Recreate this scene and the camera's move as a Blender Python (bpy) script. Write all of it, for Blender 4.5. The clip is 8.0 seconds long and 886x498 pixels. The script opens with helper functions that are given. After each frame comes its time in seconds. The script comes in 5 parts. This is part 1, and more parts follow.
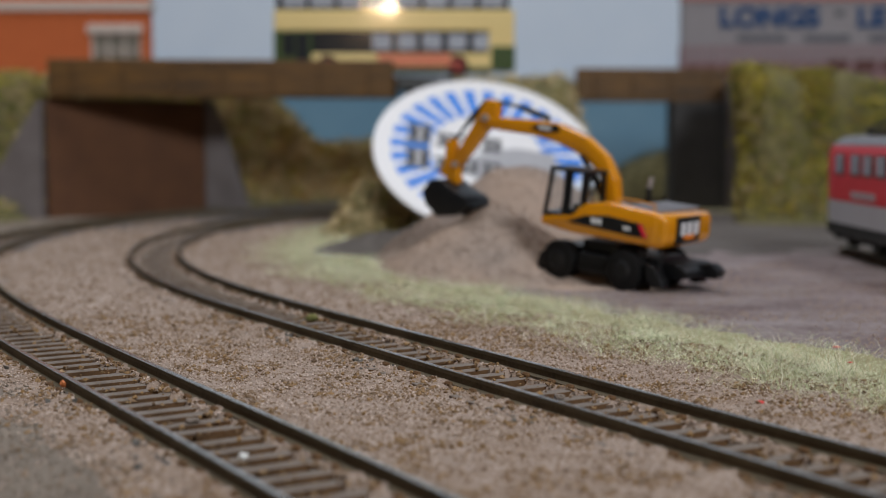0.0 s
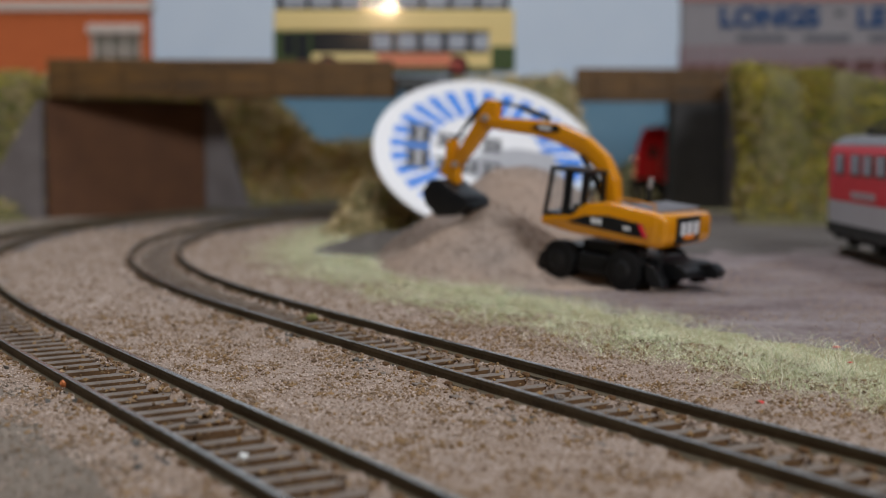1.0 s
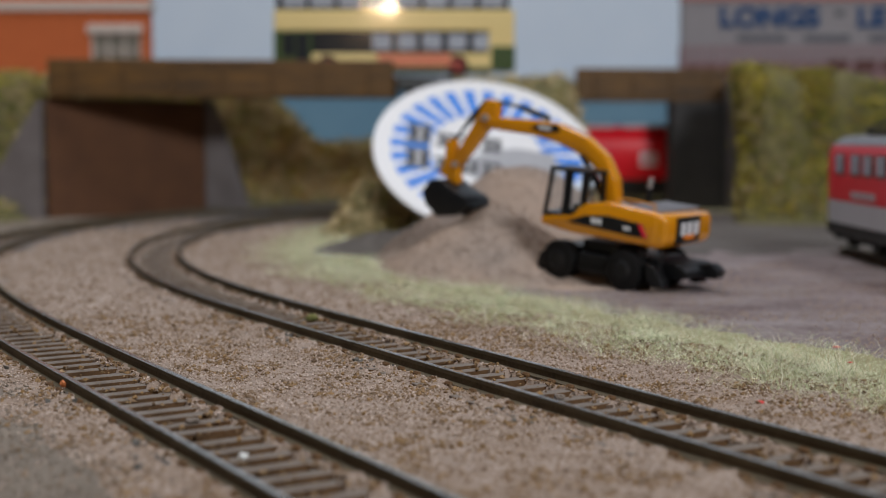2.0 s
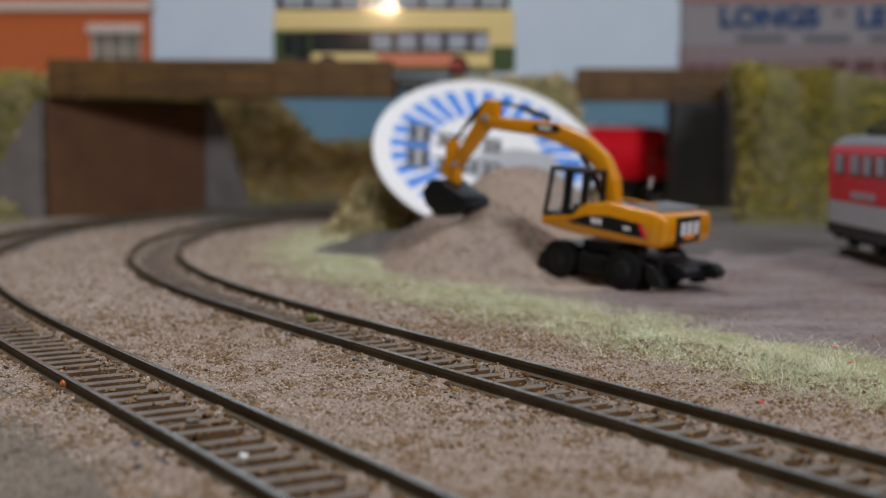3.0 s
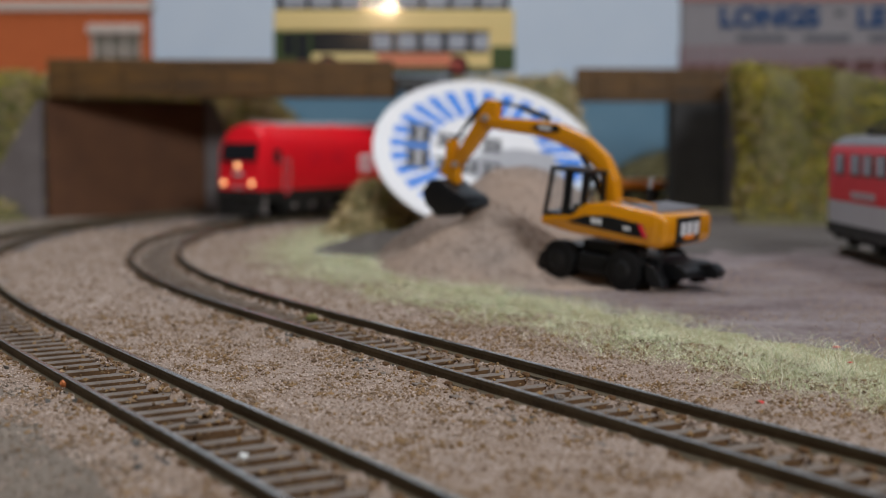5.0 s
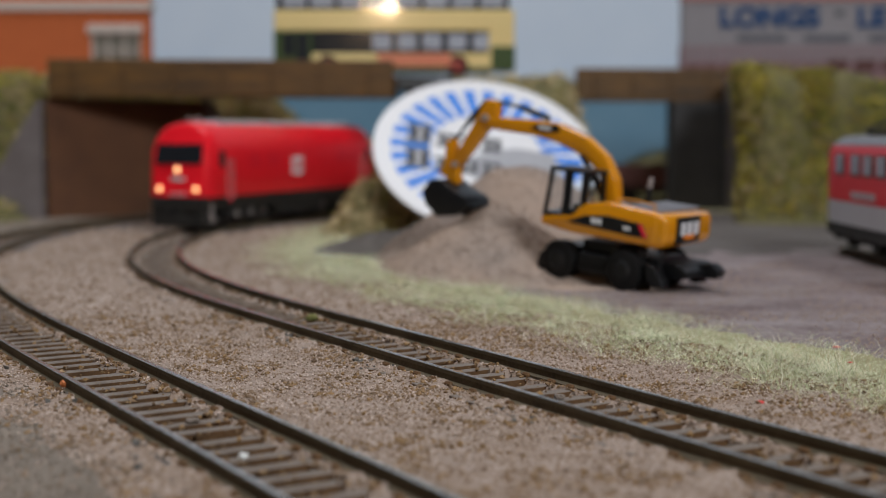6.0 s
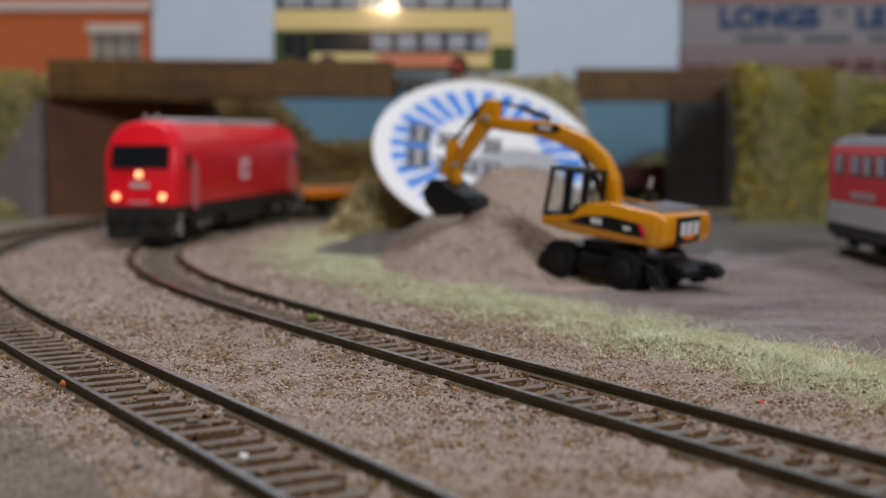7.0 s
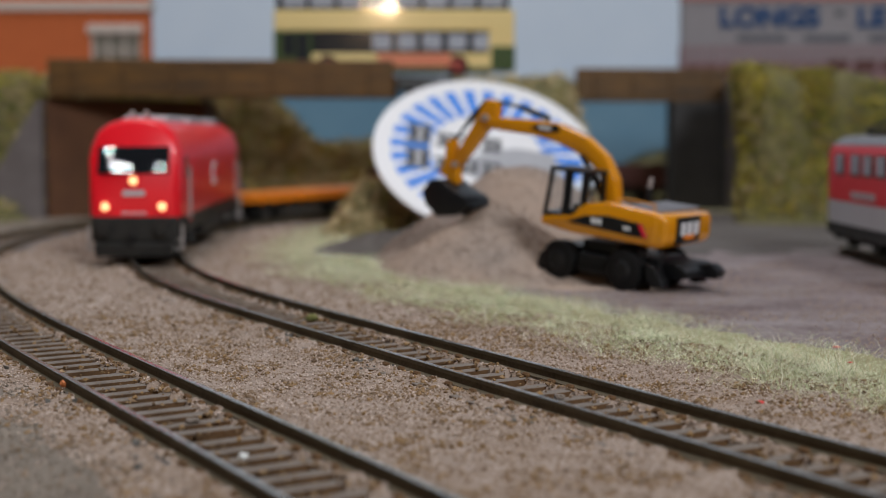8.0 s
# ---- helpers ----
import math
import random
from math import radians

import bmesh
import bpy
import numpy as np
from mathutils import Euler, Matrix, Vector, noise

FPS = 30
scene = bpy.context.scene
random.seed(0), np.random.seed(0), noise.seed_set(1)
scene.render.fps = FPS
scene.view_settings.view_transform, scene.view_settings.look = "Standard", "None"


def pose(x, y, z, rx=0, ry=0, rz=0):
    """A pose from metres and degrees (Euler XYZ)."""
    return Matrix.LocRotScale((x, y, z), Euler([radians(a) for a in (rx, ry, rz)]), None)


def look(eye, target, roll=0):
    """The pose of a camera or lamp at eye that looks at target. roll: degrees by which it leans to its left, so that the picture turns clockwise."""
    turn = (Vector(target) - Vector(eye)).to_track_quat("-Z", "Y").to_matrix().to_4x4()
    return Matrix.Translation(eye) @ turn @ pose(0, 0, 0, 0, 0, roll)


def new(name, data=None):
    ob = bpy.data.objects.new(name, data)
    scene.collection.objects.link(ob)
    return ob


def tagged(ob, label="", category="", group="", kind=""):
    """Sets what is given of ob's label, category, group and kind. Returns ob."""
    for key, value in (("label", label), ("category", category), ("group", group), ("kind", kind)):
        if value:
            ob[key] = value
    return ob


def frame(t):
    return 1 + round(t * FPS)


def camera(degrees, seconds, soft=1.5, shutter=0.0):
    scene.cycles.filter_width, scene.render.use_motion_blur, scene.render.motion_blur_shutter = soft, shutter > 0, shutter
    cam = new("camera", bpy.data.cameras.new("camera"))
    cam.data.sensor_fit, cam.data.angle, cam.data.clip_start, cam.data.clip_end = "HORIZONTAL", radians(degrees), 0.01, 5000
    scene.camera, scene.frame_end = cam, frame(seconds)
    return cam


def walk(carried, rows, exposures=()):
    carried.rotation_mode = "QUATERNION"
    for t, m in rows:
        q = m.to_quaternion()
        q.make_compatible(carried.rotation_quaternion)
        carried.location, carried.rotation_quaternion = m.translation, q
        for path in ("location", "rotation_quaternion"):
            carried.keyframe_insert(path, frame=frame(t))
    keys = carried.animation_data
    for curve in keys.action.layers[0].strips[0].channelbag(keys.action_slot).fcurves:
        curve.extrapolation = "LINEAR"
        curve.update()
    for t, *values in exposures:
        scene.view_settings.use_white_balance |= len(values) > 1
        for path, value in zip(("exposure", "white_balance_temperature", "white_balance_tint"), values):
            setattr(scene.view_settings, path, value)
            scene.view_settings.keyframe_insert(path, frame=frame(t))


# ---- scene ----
# A model railway seen from just above the ballast. Shapes are given in millimetres, MM turns them into metres.
# Heights count from the top of the rails.
MM = 0.001
cam = camera(37.65, 8.0, soft=0.8)
cam.data.dof.use_dof = True
cam.data.dof.focus_distance = 0.250
cam.data.dof.aperture_fstop = 16.0
EYE = pose(0, 0, 43.2 * MM, 90 - 4.994, 0, 0)
walk(cam, [(0.0, EYE), (8.0, EYE)], exposures=[(0.0, 0.07), (8.0, 0.07)])

# ---- light: an exhibition room with a window, ceiling panels, tubes and a warm lamp ----
world = bpy.data.worlds.new("room_air")
scene.world = world
world.use_nodes = True
world.node_tree.nodes["Background"].inputs[0].default_value = (0.75, 0.85, 1.0, 1)
world.node_tree.nodes["Background"].inputs[1].default_value = 0.02


def area_lamp(name, eye, target, sx, sy, watts, color):
    data = bpy.data.lights.new(name, "AREA")
    data.shape, data.size, data.size_y, data.energy, data.color = "RECTANGLE", sx, sy, watts, color
    ob = new(name, data)
    ob.matrix_world = look(eye, target)
    return ob


area_lamp("window_daylight", (0.74, -1.15, 0.98), (-0.03, 0.5, 0.02), 0.34, 0.34, 21.5, (0.88, 0.94, 1.0))
area_lamp("tube_light", (-0.425, -1.297, 0.944), (-0.10, 0.45, 0.03), 0.030, 0.003, 0.08, (0.95, 0.97, 1.0))
area_lamp("tube_light", (-0.446, -1.297, 0.978), (-0.10, 0.45, 0.03), 0.008, 0.003, 0.024, (0.95, 0.97, 1.0))
area_lamp("tube_light", (-0.355, -1.297, 0.944), (-0.10, 0.45, 0.03), 0.006, 0.003, 0.018, (0.95, 0.97, 1.0))
area_lamp("ceiling_panel_light", (-0.15, 0.44, 1.5), (-0.05, 0.50, 0), 0.8, 0.7, 12.5, (0.97, 0.97, 1.0))
area_lamp("warm_spot_light", (-0.14, -1.60, 0.36), (-0.03, 0.76, 0.08), 0.022, 0.022, 1.8, (1.0, 0.70, 0.42))


# ---- helpers for shapes ----
def box(bm, x0, x1, y0, y1, z0, z1, bevel=0.0, m=None, seg=2):
    mat4 = Matrix.Translation(((x0 + x1) / 2, (y0 + y1) / 2, (z0 + z1) / 2)) @ Matrix.Diagonal((abs(x1 - x0), abs(y1 - y0), abs(z1 - z0), 1))
    vs = bmesh.ops.create_cube(bm, size=1.0, matrix=(m @ mat4) if m else mat4)["verts"]
    if bevel:
        es = list({e for v in vs for e in v.link_edges})
        bmesh.ops.bevel(bm, geom=es, offset=bevel, segments=seg, affect="EDGES", profile=0.5)
    return bm


def cyl(bm, a, b, r1, r2=None, seg=16, caps=True):
    a, b = Vector(a), Vector(b)
    d = b - a
    m = Matrix.Translation((a + b) / 2) @ d.to_track_quat("Z", "Y").to_matrix().to_4x4()
    bmesh.ops.create_cone(bm, cap_ends=caps, segments=seg, radius1=r1, radius2=r1 if r2 is None else r2, depth=d.length, matrix=m)
    return bm


def prism(bm, pts, a, b, axis="y", bevel=0.0, m=None):
    """A closed outline in the plane across axis, pulled from a to b along it."""
    def at(p, q):
        v = {"y": (p[0], q, p[1]), "x": (q, p[0], p[1]), "z": (p[0], p[1], q)}[axis]
        return (m @ Vector(v)) if m else v
    lo = [bm.verts.new(at(p, a)) for p in pts]
    hi = [bm.verts.new(at(p, b)) for p in pts]
    n = len(pts)
    fs = [bm.faces.new(lo), bm.faces.new(hi[::-1])]
    fs += [bm.faces.new((lo[i], hi[i], hi[(i + 1) % n], lo[(i + 1) % n])) for i in range(n)]
    bmesh.ops.recalc_face_normals(bm, faces=fs)
    if bevel:
        es = list({e for f in fs for e in f.edges})
        bmesh.ops.bevel(bm, geom=es, offset=bevel, segments=3, affect="EDGES", profile=0.5)
    return bm


def loft(bm, rings, close=True):
    """Skins a row of rings of equal count."""
    vs = [[bm.verts.new(p) for p in r] for r in rings]
    n = len(rings[0])
    for r0, r1 in zip(vs, vs[1:]):
        for i in range(n):
            bm.faces.new((r0[i], r0[(i + 1) % n], r1[(i + 1) % n], r1[i]))
    if close:
        bm.faces.new(vs[0][::-1])
        bm.faces.new(vs[-1])
    bmesh.ops.recalc_face_normals(bm, faces=list(bm.faces))
    return bm


def tube(bm, pts, r, seg=8):
    rings = []
    pts = [Vector(p) for p in pts]
    for i, p in enumerate(pts):
        d = (pts[min(i + 1, len(pts) - 1)] - pts[max(i - 1, 0)]).normalized()
        q = d.to_track_quat("Z", "Y").to_matrix()
        rr = r[i] if isinstance(r, (list, tuple)) else r
        rings.append([p + q @ Vector((rr * math.cos(2 * math.pi * k / seg), rr * math.sin(2 * math.pi * k / seg), 0)) for k in range(seg)])
    return loft(bm, rings)


def to_mesh(name, bm, material, smooth=False):
    bmesh.ops.scale(bm, vec=(MM, MM, MM), verts=bm.verts)
    me = bpy.data.meshes.new(name)
    bm.to_mesh(me)
    bm.free()
    me.materials.append(material)
    if smooth:
        for p in me.polygons:
            p.use_smooth = True
        me.set_sharp_from_angle(angle=radians(38))
    return me


def part(name, bm, material, parent=None, label="", smooth=False, at=None):
    """One mesh object, under a thing or under a part. at: its pose in its parent's space."""
    ob = new(name, to_mesh(name, bm, material, smooth))
    if parent:
        ob.parent = parent
    if at:
        ob.matrix_basis = at
    return tagged(ob, label)


def mm(x, y, z, rx=0, ry=0, rz=0):
    return pose(x * MM, y * MM, z * MM, rx, ry, rz)


def thing(name, label, category, at=None, group="", kind=""):
    ob = new(name)
    ob.empty_display_size = 0.01
    if at:
        ob.matrix_basis = at
    return tagged(ob, label, category, group, kind)


def array_mesh(name, verts, faces, material, smooth=False):
    me = bpy.data.meshes.new(name)
    me.from_pydata((np.asarray(verts) * MM).tolist(), [], faces)
    me.materials.append(material)
    if smooth:
        for p in me.polygons:
            p.use_smooth = True
    return me


# ---- materials ----
def material(name, color, rough=0.5, metal=0.0, color2=None, size=4.0, fine=0.6, bump=0.0, mix=0.5, coat=0.0, island=0.0, spec=0.5, emit=None, contrast=1.0, stretch=None):
    """Two colours mixed by noise of two grain sizes (millimetres), with bump in millimetres."""
    mt = bpy.data.materials.new(name)
    mt.use_nodes = True
    nt = mt.node_tree
    b = nt.nodes["Principled BSDF"]
    b.inputs["Roughness"].default_value, b.inputs["Metallic"].default_value = rough, metal
    b.inputs["Specular IOR Level"].default_value = spec
    b.inputs["Coat Weight"].default_value = coat
    b.inputs["Coat Roughness"].default_value = 0.06
    c1 = (*color, 1)
    c2 = (*(color2 or [c * 0.72 for c in color]), 1)
    tc = nt.nodes.new("ShaderNodeTexCoord")
    n1, n2 = nt.nodes.new("ShaderNodeTexNoise"), nt.nodes.new("ShaderNodeTexNoise")
    n1.inputs["Scale"].default_value, n2.inputs["Scale"].default_value = 1000.0 / size, 1000.0 / fine
    n1.inputs["Detail"].default_value, n2.inputs["Detail"].default_value = 4, 3
    coords = tc.outputs["Object"]
    if stretch:
        mp = nt.nodes.new("ShaderNodeMapping")
        mp.inputs["Scale"].default_value = stretch
        nt.links.new(coords, mp.inputs["Vector"])
        coords = mp.outputs[0]
    for n in (n1, n2):
        nt.links.new(coords, n.inputs["Vector"])
    add = nt.nodes.new("ShaderNodeMix")
    add.data_type = "FLOAT"
    add.inputs[0].default_value = 0.45
    nt.links.new(n1.outputs["Fac"], add.inputs[2])
    nt.links.new(n2.outputs["Fac"], add.inputs[3])
    fac = add.outputs[0]
    if island:
        geo = nt.nodes.new("ShaderNodeNewGeometry")
        a2 = nt.nodes.new("ShaderNodeMix")
        a2.data_type = "FLOAT"
        a2.inputs[0].default_value = island
        nt.links.new(fac, a2.inputs[2])
        nt.links.new(geo.outputs["Random Per Island"], a2.inputs[3])
        fac = a2.outputs[0]
    ramp = nt.nodes.new("ShaderNodeMapRange")
    ramp.inputs["From Min"].default_value, ramp.inputs["From Max"].default_value = mix - 0.25 / contrast, mix + 0.25 / contrast
    nt.links.new(fac, ramp.inputs["Value"])
    cm = nt.nodes.new("ShaderNodeMix")
    cm.data_type = "RGBA"
    cm.inputs[6].default_value, cm.inputs[7].default_value = c1, c2
    nt.links.new(ramp.outputs[0], cm.inputs[0])
    nt.links.new(cm.outputs[2], b.inputs["Base Color"])
    rr = nt.nodes.new("ShaderNodeMapRange")
    rr.inputs["To Min"].default_value, rr.inputs["To Max"].default_value = max(rough - 0.08, 0.02), min(rough + 0.10, 1)
    nt.links.new(n2.outputs["Fac"], rr.inputs["Value"])
    nt.links.new(rr.outputs[0], b.inputs["Roughness"])
    if bump:
        bp = nt.nodes.new("ShaderNodeBump")
        bp.inputs["Distance"].default_value = bump * MM
        bp.inputs["Strength"].default_value = 1.0
        nt.links.new(add.outputs[0], bp.inputs["Height"])
        nt.links.new(bp.outputs[0], b.inputs["Normal"])
    if emit:
        b.inputs["Emission Color"].default_value = (*emit[:3], 1)
        b.inputs["Emission Strength"].default_value = emit[3]
    return mt


def glass(name, tint=(0.9, 0.95, 1.0), rough=0.03):
    mt = bpy.data.materials.new(name)
    mt.use_nodes = True
    b = mt.node_tree.nodes["Principled BSDF"]
    b.inputs["Base Color"].default_value = (*tint, 1)
    b.inputs["Roughness"].default_value = rough
    b.inputs["Transmission Weight"].default_value = 1.0
    b.inputs["IOR"].default_value = 1.3
    return mt


def plain(name, color, rough):
    mt = bpy.data.materials.new(name)
    mt.use_nodes = True
    p = mt.node_tree.nodes["Principled BSDF"]
    p.inputs["Base Color"].default_value = (*color, 1)
    p.inputs["Roughness"].default_value = rough
    return mt


M_ballast = material("ballast_sand", (0.36, 0.28, 0.232), 0.9, color2=(0.19, 0.122, 0.075), size=7, fine=0.9, bump=0.5, mix=0.55, contrast=1.3)
M_grain = material("ballast_grain", (0.51, 0.405, 0.345), 0.5, color2=(0.205, 0.125, 0.066), size=5.0, fine=0.5, bump=0.05, island=0.42, mix=0.5, contrast=2.0)
M_lump = material("brown_ballast_lump", (0.29, 0.168, 0.066), 0.6, color2=(0.12, 0.07, 0.036), size=4, fine=0.4, bump=0.15, island=0.5)
M_dark_ground = material("dark_ground", (0.15, 0.13, 0.118), 0.9, color2=(0.07, 0.058, 0.052), size=30, fine=1.5, bump=0.4, contrast=1.4)
M_shaded_heap = material("shaded_grey_heap", (0.19, 0.168, 0.152), 0.95, color2=(0.10, 0.087, 0.078), size=14, fine=0.9, bump=0.5, contrast=1.3)
M_grey_soil = material("grey_soil", (0.25, 0.205, 0.165), 0.95, color2=(0.14, 0.11, 0.085), size=12, fine=1.0, bump=0.5)
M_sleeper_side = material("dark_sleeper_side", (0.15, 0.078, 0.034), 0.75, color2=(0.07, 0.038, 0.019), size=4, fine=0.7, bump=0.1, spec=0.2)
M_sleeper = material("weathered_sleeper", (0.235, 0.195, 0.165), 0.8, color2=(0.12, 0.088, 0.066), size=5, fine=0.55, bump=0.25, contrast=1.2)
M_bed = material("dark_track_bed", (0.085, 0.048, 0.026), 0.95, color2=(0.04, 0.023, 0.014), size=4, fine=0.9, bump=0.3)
M_rail = material("weathered_rail", (0.145, 0.113, 0.070), 0.7, 0.0, color2=(0.080, 0.062, 0.040), size=9, fine=0.7, bump=0.12, spec=0.3, contrast=1.4)
M_railtop = material("worn_rail_head", (0.60, 0.58, 0.54), 0.2, 0.9, color2=(0.12, 0.105, 0.085), size=70, fine=2.0, mix=0.60, contrast=1.8)
M_yard = material("yard_concrete", (0.30, 0.252, 0.248), 0.75, color2=(0.115, 0.074, 0.072), size=17, fine=1.3, bump=0.5, contrast=1.9, stretch=(0.6, 1, 1))
M_heap = material("gravel_heap", (0.43, 0.31, 0.235), 0.95, color2=(0.25, 0.205, 0.18), size=30, fine=0.8, bump=0.5, contrast=1.5)
M_grass = material("dry_grass_fibre", (0.92, 0.87, 0.66), 0.7, color2=(0.40, 0.48, 0.24), size=24, fine=2.5, island=0.55, contrast=1.7)
M_strand = material("pale_grass_strand", (0.80, 0.74, 0.58), 0.6, color2=(0.34, 0.33, 0.20), size=20, fine=3, island=0.8)
M_chip = material("dark_slate_chip", (0.13, 0.115, 0.10), 0.7, color2=(0.055, 0.048, 0.042), size=3, fine=0.5, bump=0.1, island=0.5)
M_moss = material("olive_moss", (0.20, 0.19, 0.05), 0.9, color2=(0.10, 0.10, 0.03), size=3, fine=0.6, bump=0.2)
M_straw = material("straw_fibre", (0.66, 0.52, 0.30), 0.85, color2=(0.30, 0.22, 0.10), size=16, fine=2, island=0.5)
M_bush = material("olive_scatter_foliage", (0.56, 0.46, 0.05), 0.9, color2=(0.09, 0.115, 0.014), size=30, fine=7, island=0.12, contrast=2.0)
M_rust = material("russet_scatter_foliage", (0.50, 0.27, 0.07), 0.9, color2=(0.16, 0.08, 0.03), size=18, fine=4, island=0.4, contrast=1.3)
M_bush2 = material("dark_scatter_foliage", (0.13, 0.115, 0.05), 0.9, color2=(0.045, 0.05, 0.02), size=12, fine=3, island=0.5)
M_bank = material("embankment_turf", (0.20, 0.17, 0.07), 0.95, color2=(0.08, 0.075, 0.03), size=14, fine=2, bump=0.8)
M_timber = material("dark_stained_timber", (0.165, 0.076, 0.013), 0.5, color2=(0.038, 0.018, 0.005), size=9, fine=2.0, bump=0.25, spec=0.35, contrast=1.5, stretch=(0.18, 1, 1.6))
M_wall = material("brown_cardboard_wall", (0.16, 0.072, 0.036), 0.85, color2=(0.085, 0.042, 0.026), size=18, fine=1.2, bump=0.1, spec=0.2)
M_stone = material("grey_concrete_wing", (0.20, 0.172, 0.168), 0.85, color2=(0.12, 0.10, 0.095), size=14, fine=1.2, bump=0.15, spec=0.25, contrast=1.3)
M_dark = material("dark_grey_pier", (0.065, 0.062, 0.062), 0.85, color2=(0.035, 0.034, 0.034), size=14, fine=1.2, bump=0.1, spec=0.2)
M_road = material("grey_road", (0.10, 0.10, 0.10), 0.85, size=10, fine=1)
M_orange_brick = material("orange_brick", (0.56, 0.13, 0.034), 0.8, color2=(0.46, 0.10, 0.026), size=10, fine=1.5, bump=0.1)
M_trim = material("pale_stone_trim", (0.62, 0.52, 0.46), 0.7, color2=(0.52, 0.43, 0.38), size=6)
M_winframe = material("window_grey", (0.30, 0.27, 0.22), 0.35, color2=(0.2, 0.19, 0.16), size=5)
M_render_wall = material("grey_render_wall", (0.27, 0.245, 0.255), 0.85, color2=(0.225, 0.205, 0.215), size=10)
M_redbrick = material("red_brick", (0.42, 0.17, 0.15), 0.85, color2=(0.34, 0.13, 0.12), size=5)
M_pinkbrick = material("pale_pink_brick", (0.27, 0.165, 0.175), 0.85, color2=(0.19, 0.105, 0.115), size=4, fine=1.2)
M_blue_letter = material("blue_letter", (0.006, 0.052, 0.16), 0.6, spec=0.2)
M_grey_letter = material("grey_letter", (0.10, 0.095, 0.115), 0.6)
M_white = material("white_card", (0.80, 0.79, 0.80), 0.35, color2=(0.74, 0.73, 0.75), size=20, coat=0.3)
M_blue = material("printed_blue", (0.045, 0.25, 0.82), 0.4)
M_black_ink = material("printed_black", (0.02, 0.022, 0.03), 0.4)
M_grey_ink = material("printed_grey", (0.42, 0.42, 0.45), 0.4)
M_yellow = material("yellow_machine_paint", (0.72, 0.285, 0.003), 0.17, color2=(0.60, 0.22, 0.002), size=14, coat=0.7)
M_black = material("black_plastic", (0.006, 0.006, 0.007), 0.35, color2=(0.012, 0.012, 0.013), size=4, spec=0.3)
M_tyre = material("black_rubber", (0.006, 0.006, 0.006), 0.55, color2=(0.012, 0.011, 0.011), size=3, spec=0.2)
M_chalk = material("pale_grey_metal", (0.42, 0.37, 0.35), 0.4, 0.2)
M_red = material("traffic_red_paint", (0.86, 0.011, 0.024), 0.36, color2=(0.80, 0.010, 0.020), size=20, coat=0.15, spec=0.25)
M_red2 = material("crimson_paint", (0.80, 0.014, 0.035), 0.35, color2=(0.66, 0.014, 0.035), size=20, coat=0.1, spec=0.25)
M_lightgrey = material("light_grey_paint", (0.56, 0.55, 0.57), 0.45, color2=(0.46, 0.45, 0.47), size=12)
M_roof = material("grey_roof", (0.22, 0.21, 0.23), 0.5, color2=(0.15, 0.15, 0.16), size=10)
M_under = material("dark_underframe", (0.012, 0.012, 0.012), 0.5, color2=(0.028, 0.025, 0.022), size=4, spec=0.3)
M_orange = material("orange_wagon_paint", (0.88, 0.25, 0.012), 0.4, color2=(0.72, 0.19, 0.01), size=12)
M_brownred = material("oxide_red_wagon_paint", (0.10, 0.022, 0.016), 0.6, color2=(0.06, 0.016, 0.012), size=10)
M_cream = material("cream_bus_paint", (0.82, 0.64, 0.29), 0.25, color2=(0.76, 0.58, 0.25), size=30, coat=0.6)
M_busgreen = material("dark_green_bus_paint", (0.03, 0.075, 0.015), 0.3, color2=(0.025, 0.06, 0.012), size=30, coat=0.5)
M_salmon = material("salmon_advert", (0.75, 0.27, 0.15), 0.3, color2=(0.62, 0.16, 0.10), size=9, coat=0.5)
M_wheelred = material("red_wheel", (0.30, 0.035, 0.025), 0.4)
M_darkglass = material("dark_window", (0.018, 0.02, 0.024), 0.03, color2=(0.03, 0.032, 0.038), size=8, coat=0.6)
# Side panes: their reflections are painted as a pale grey-blue colour.
M_pale_pane = material("pale_pane_reflection", (0.46, 0.48, 0.55), 0.4, color2=(0.26, 0.28, 0.33), size=6, contrast=1.4)
M_windscreen = plain("dark_windscreen", (0.012, 0.013, 0.016), 0.008)
M_turf = material("turf_mat", (0.42, 0.38, 0.22), 0.95, color2=(0.22, 0.20, 0.10), size=9, fine=1.0, bump=0.5)
M_glass = glass("clear_window")
M_lamp = material("warm_headlamp", (1.0, 0.6, 0.35), 0.3, emit=(1.0, 0.46, 0.20, 2.2))
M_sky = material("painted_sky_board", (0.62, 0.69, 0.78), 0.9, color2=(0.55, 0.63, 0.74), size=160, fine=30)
M_low_sky = material("darker_blue_board", (0.15, 0.27, 0.36), 0.85, color2=(0.11, 0.22, 0.31), size=120, fine=20)
M_plinth = material("dark_plinth_wood", (0.12, 0.08, 0.05), 0.6, color2=(0.08, 0.05, 0.03), size=60, fine=6)
M_room = material("room_wall_paint", (0.18, 0.175, 0.17), 0.9, size=300, fine=40)
M_red_scrap = material("red_scrap", (0.7, 0.05, 0.04), 0.5)
M_orange_scrap = material("orange_scrap", (0.65, 0.2, 0.06), 0.6)
M_white_chip = material("white_chip", (0.85, 0.85, 0.82), 0.35)


# ---- the two tracks: a start, a heading and the bend every so many millimetres ----
def centre_line(x, y, heading, bends, step, length, ds=2.0):
    pts, h = [], heading
    for i in range(int(length / ds) + 1):
        pts.append((x, y, h))
        u = min(i * ds / step, len(bends) - 1.001)
        k = bends[int(u)] * (1 - u % 1) + bends[int(u) + 1] * (u % 1)
        h += k * ds
        x, y = x + math.cos(h - k * ds / 2) * ds, y + math.sin(h - k * ds / 2) * ds
    return np.array(pts)


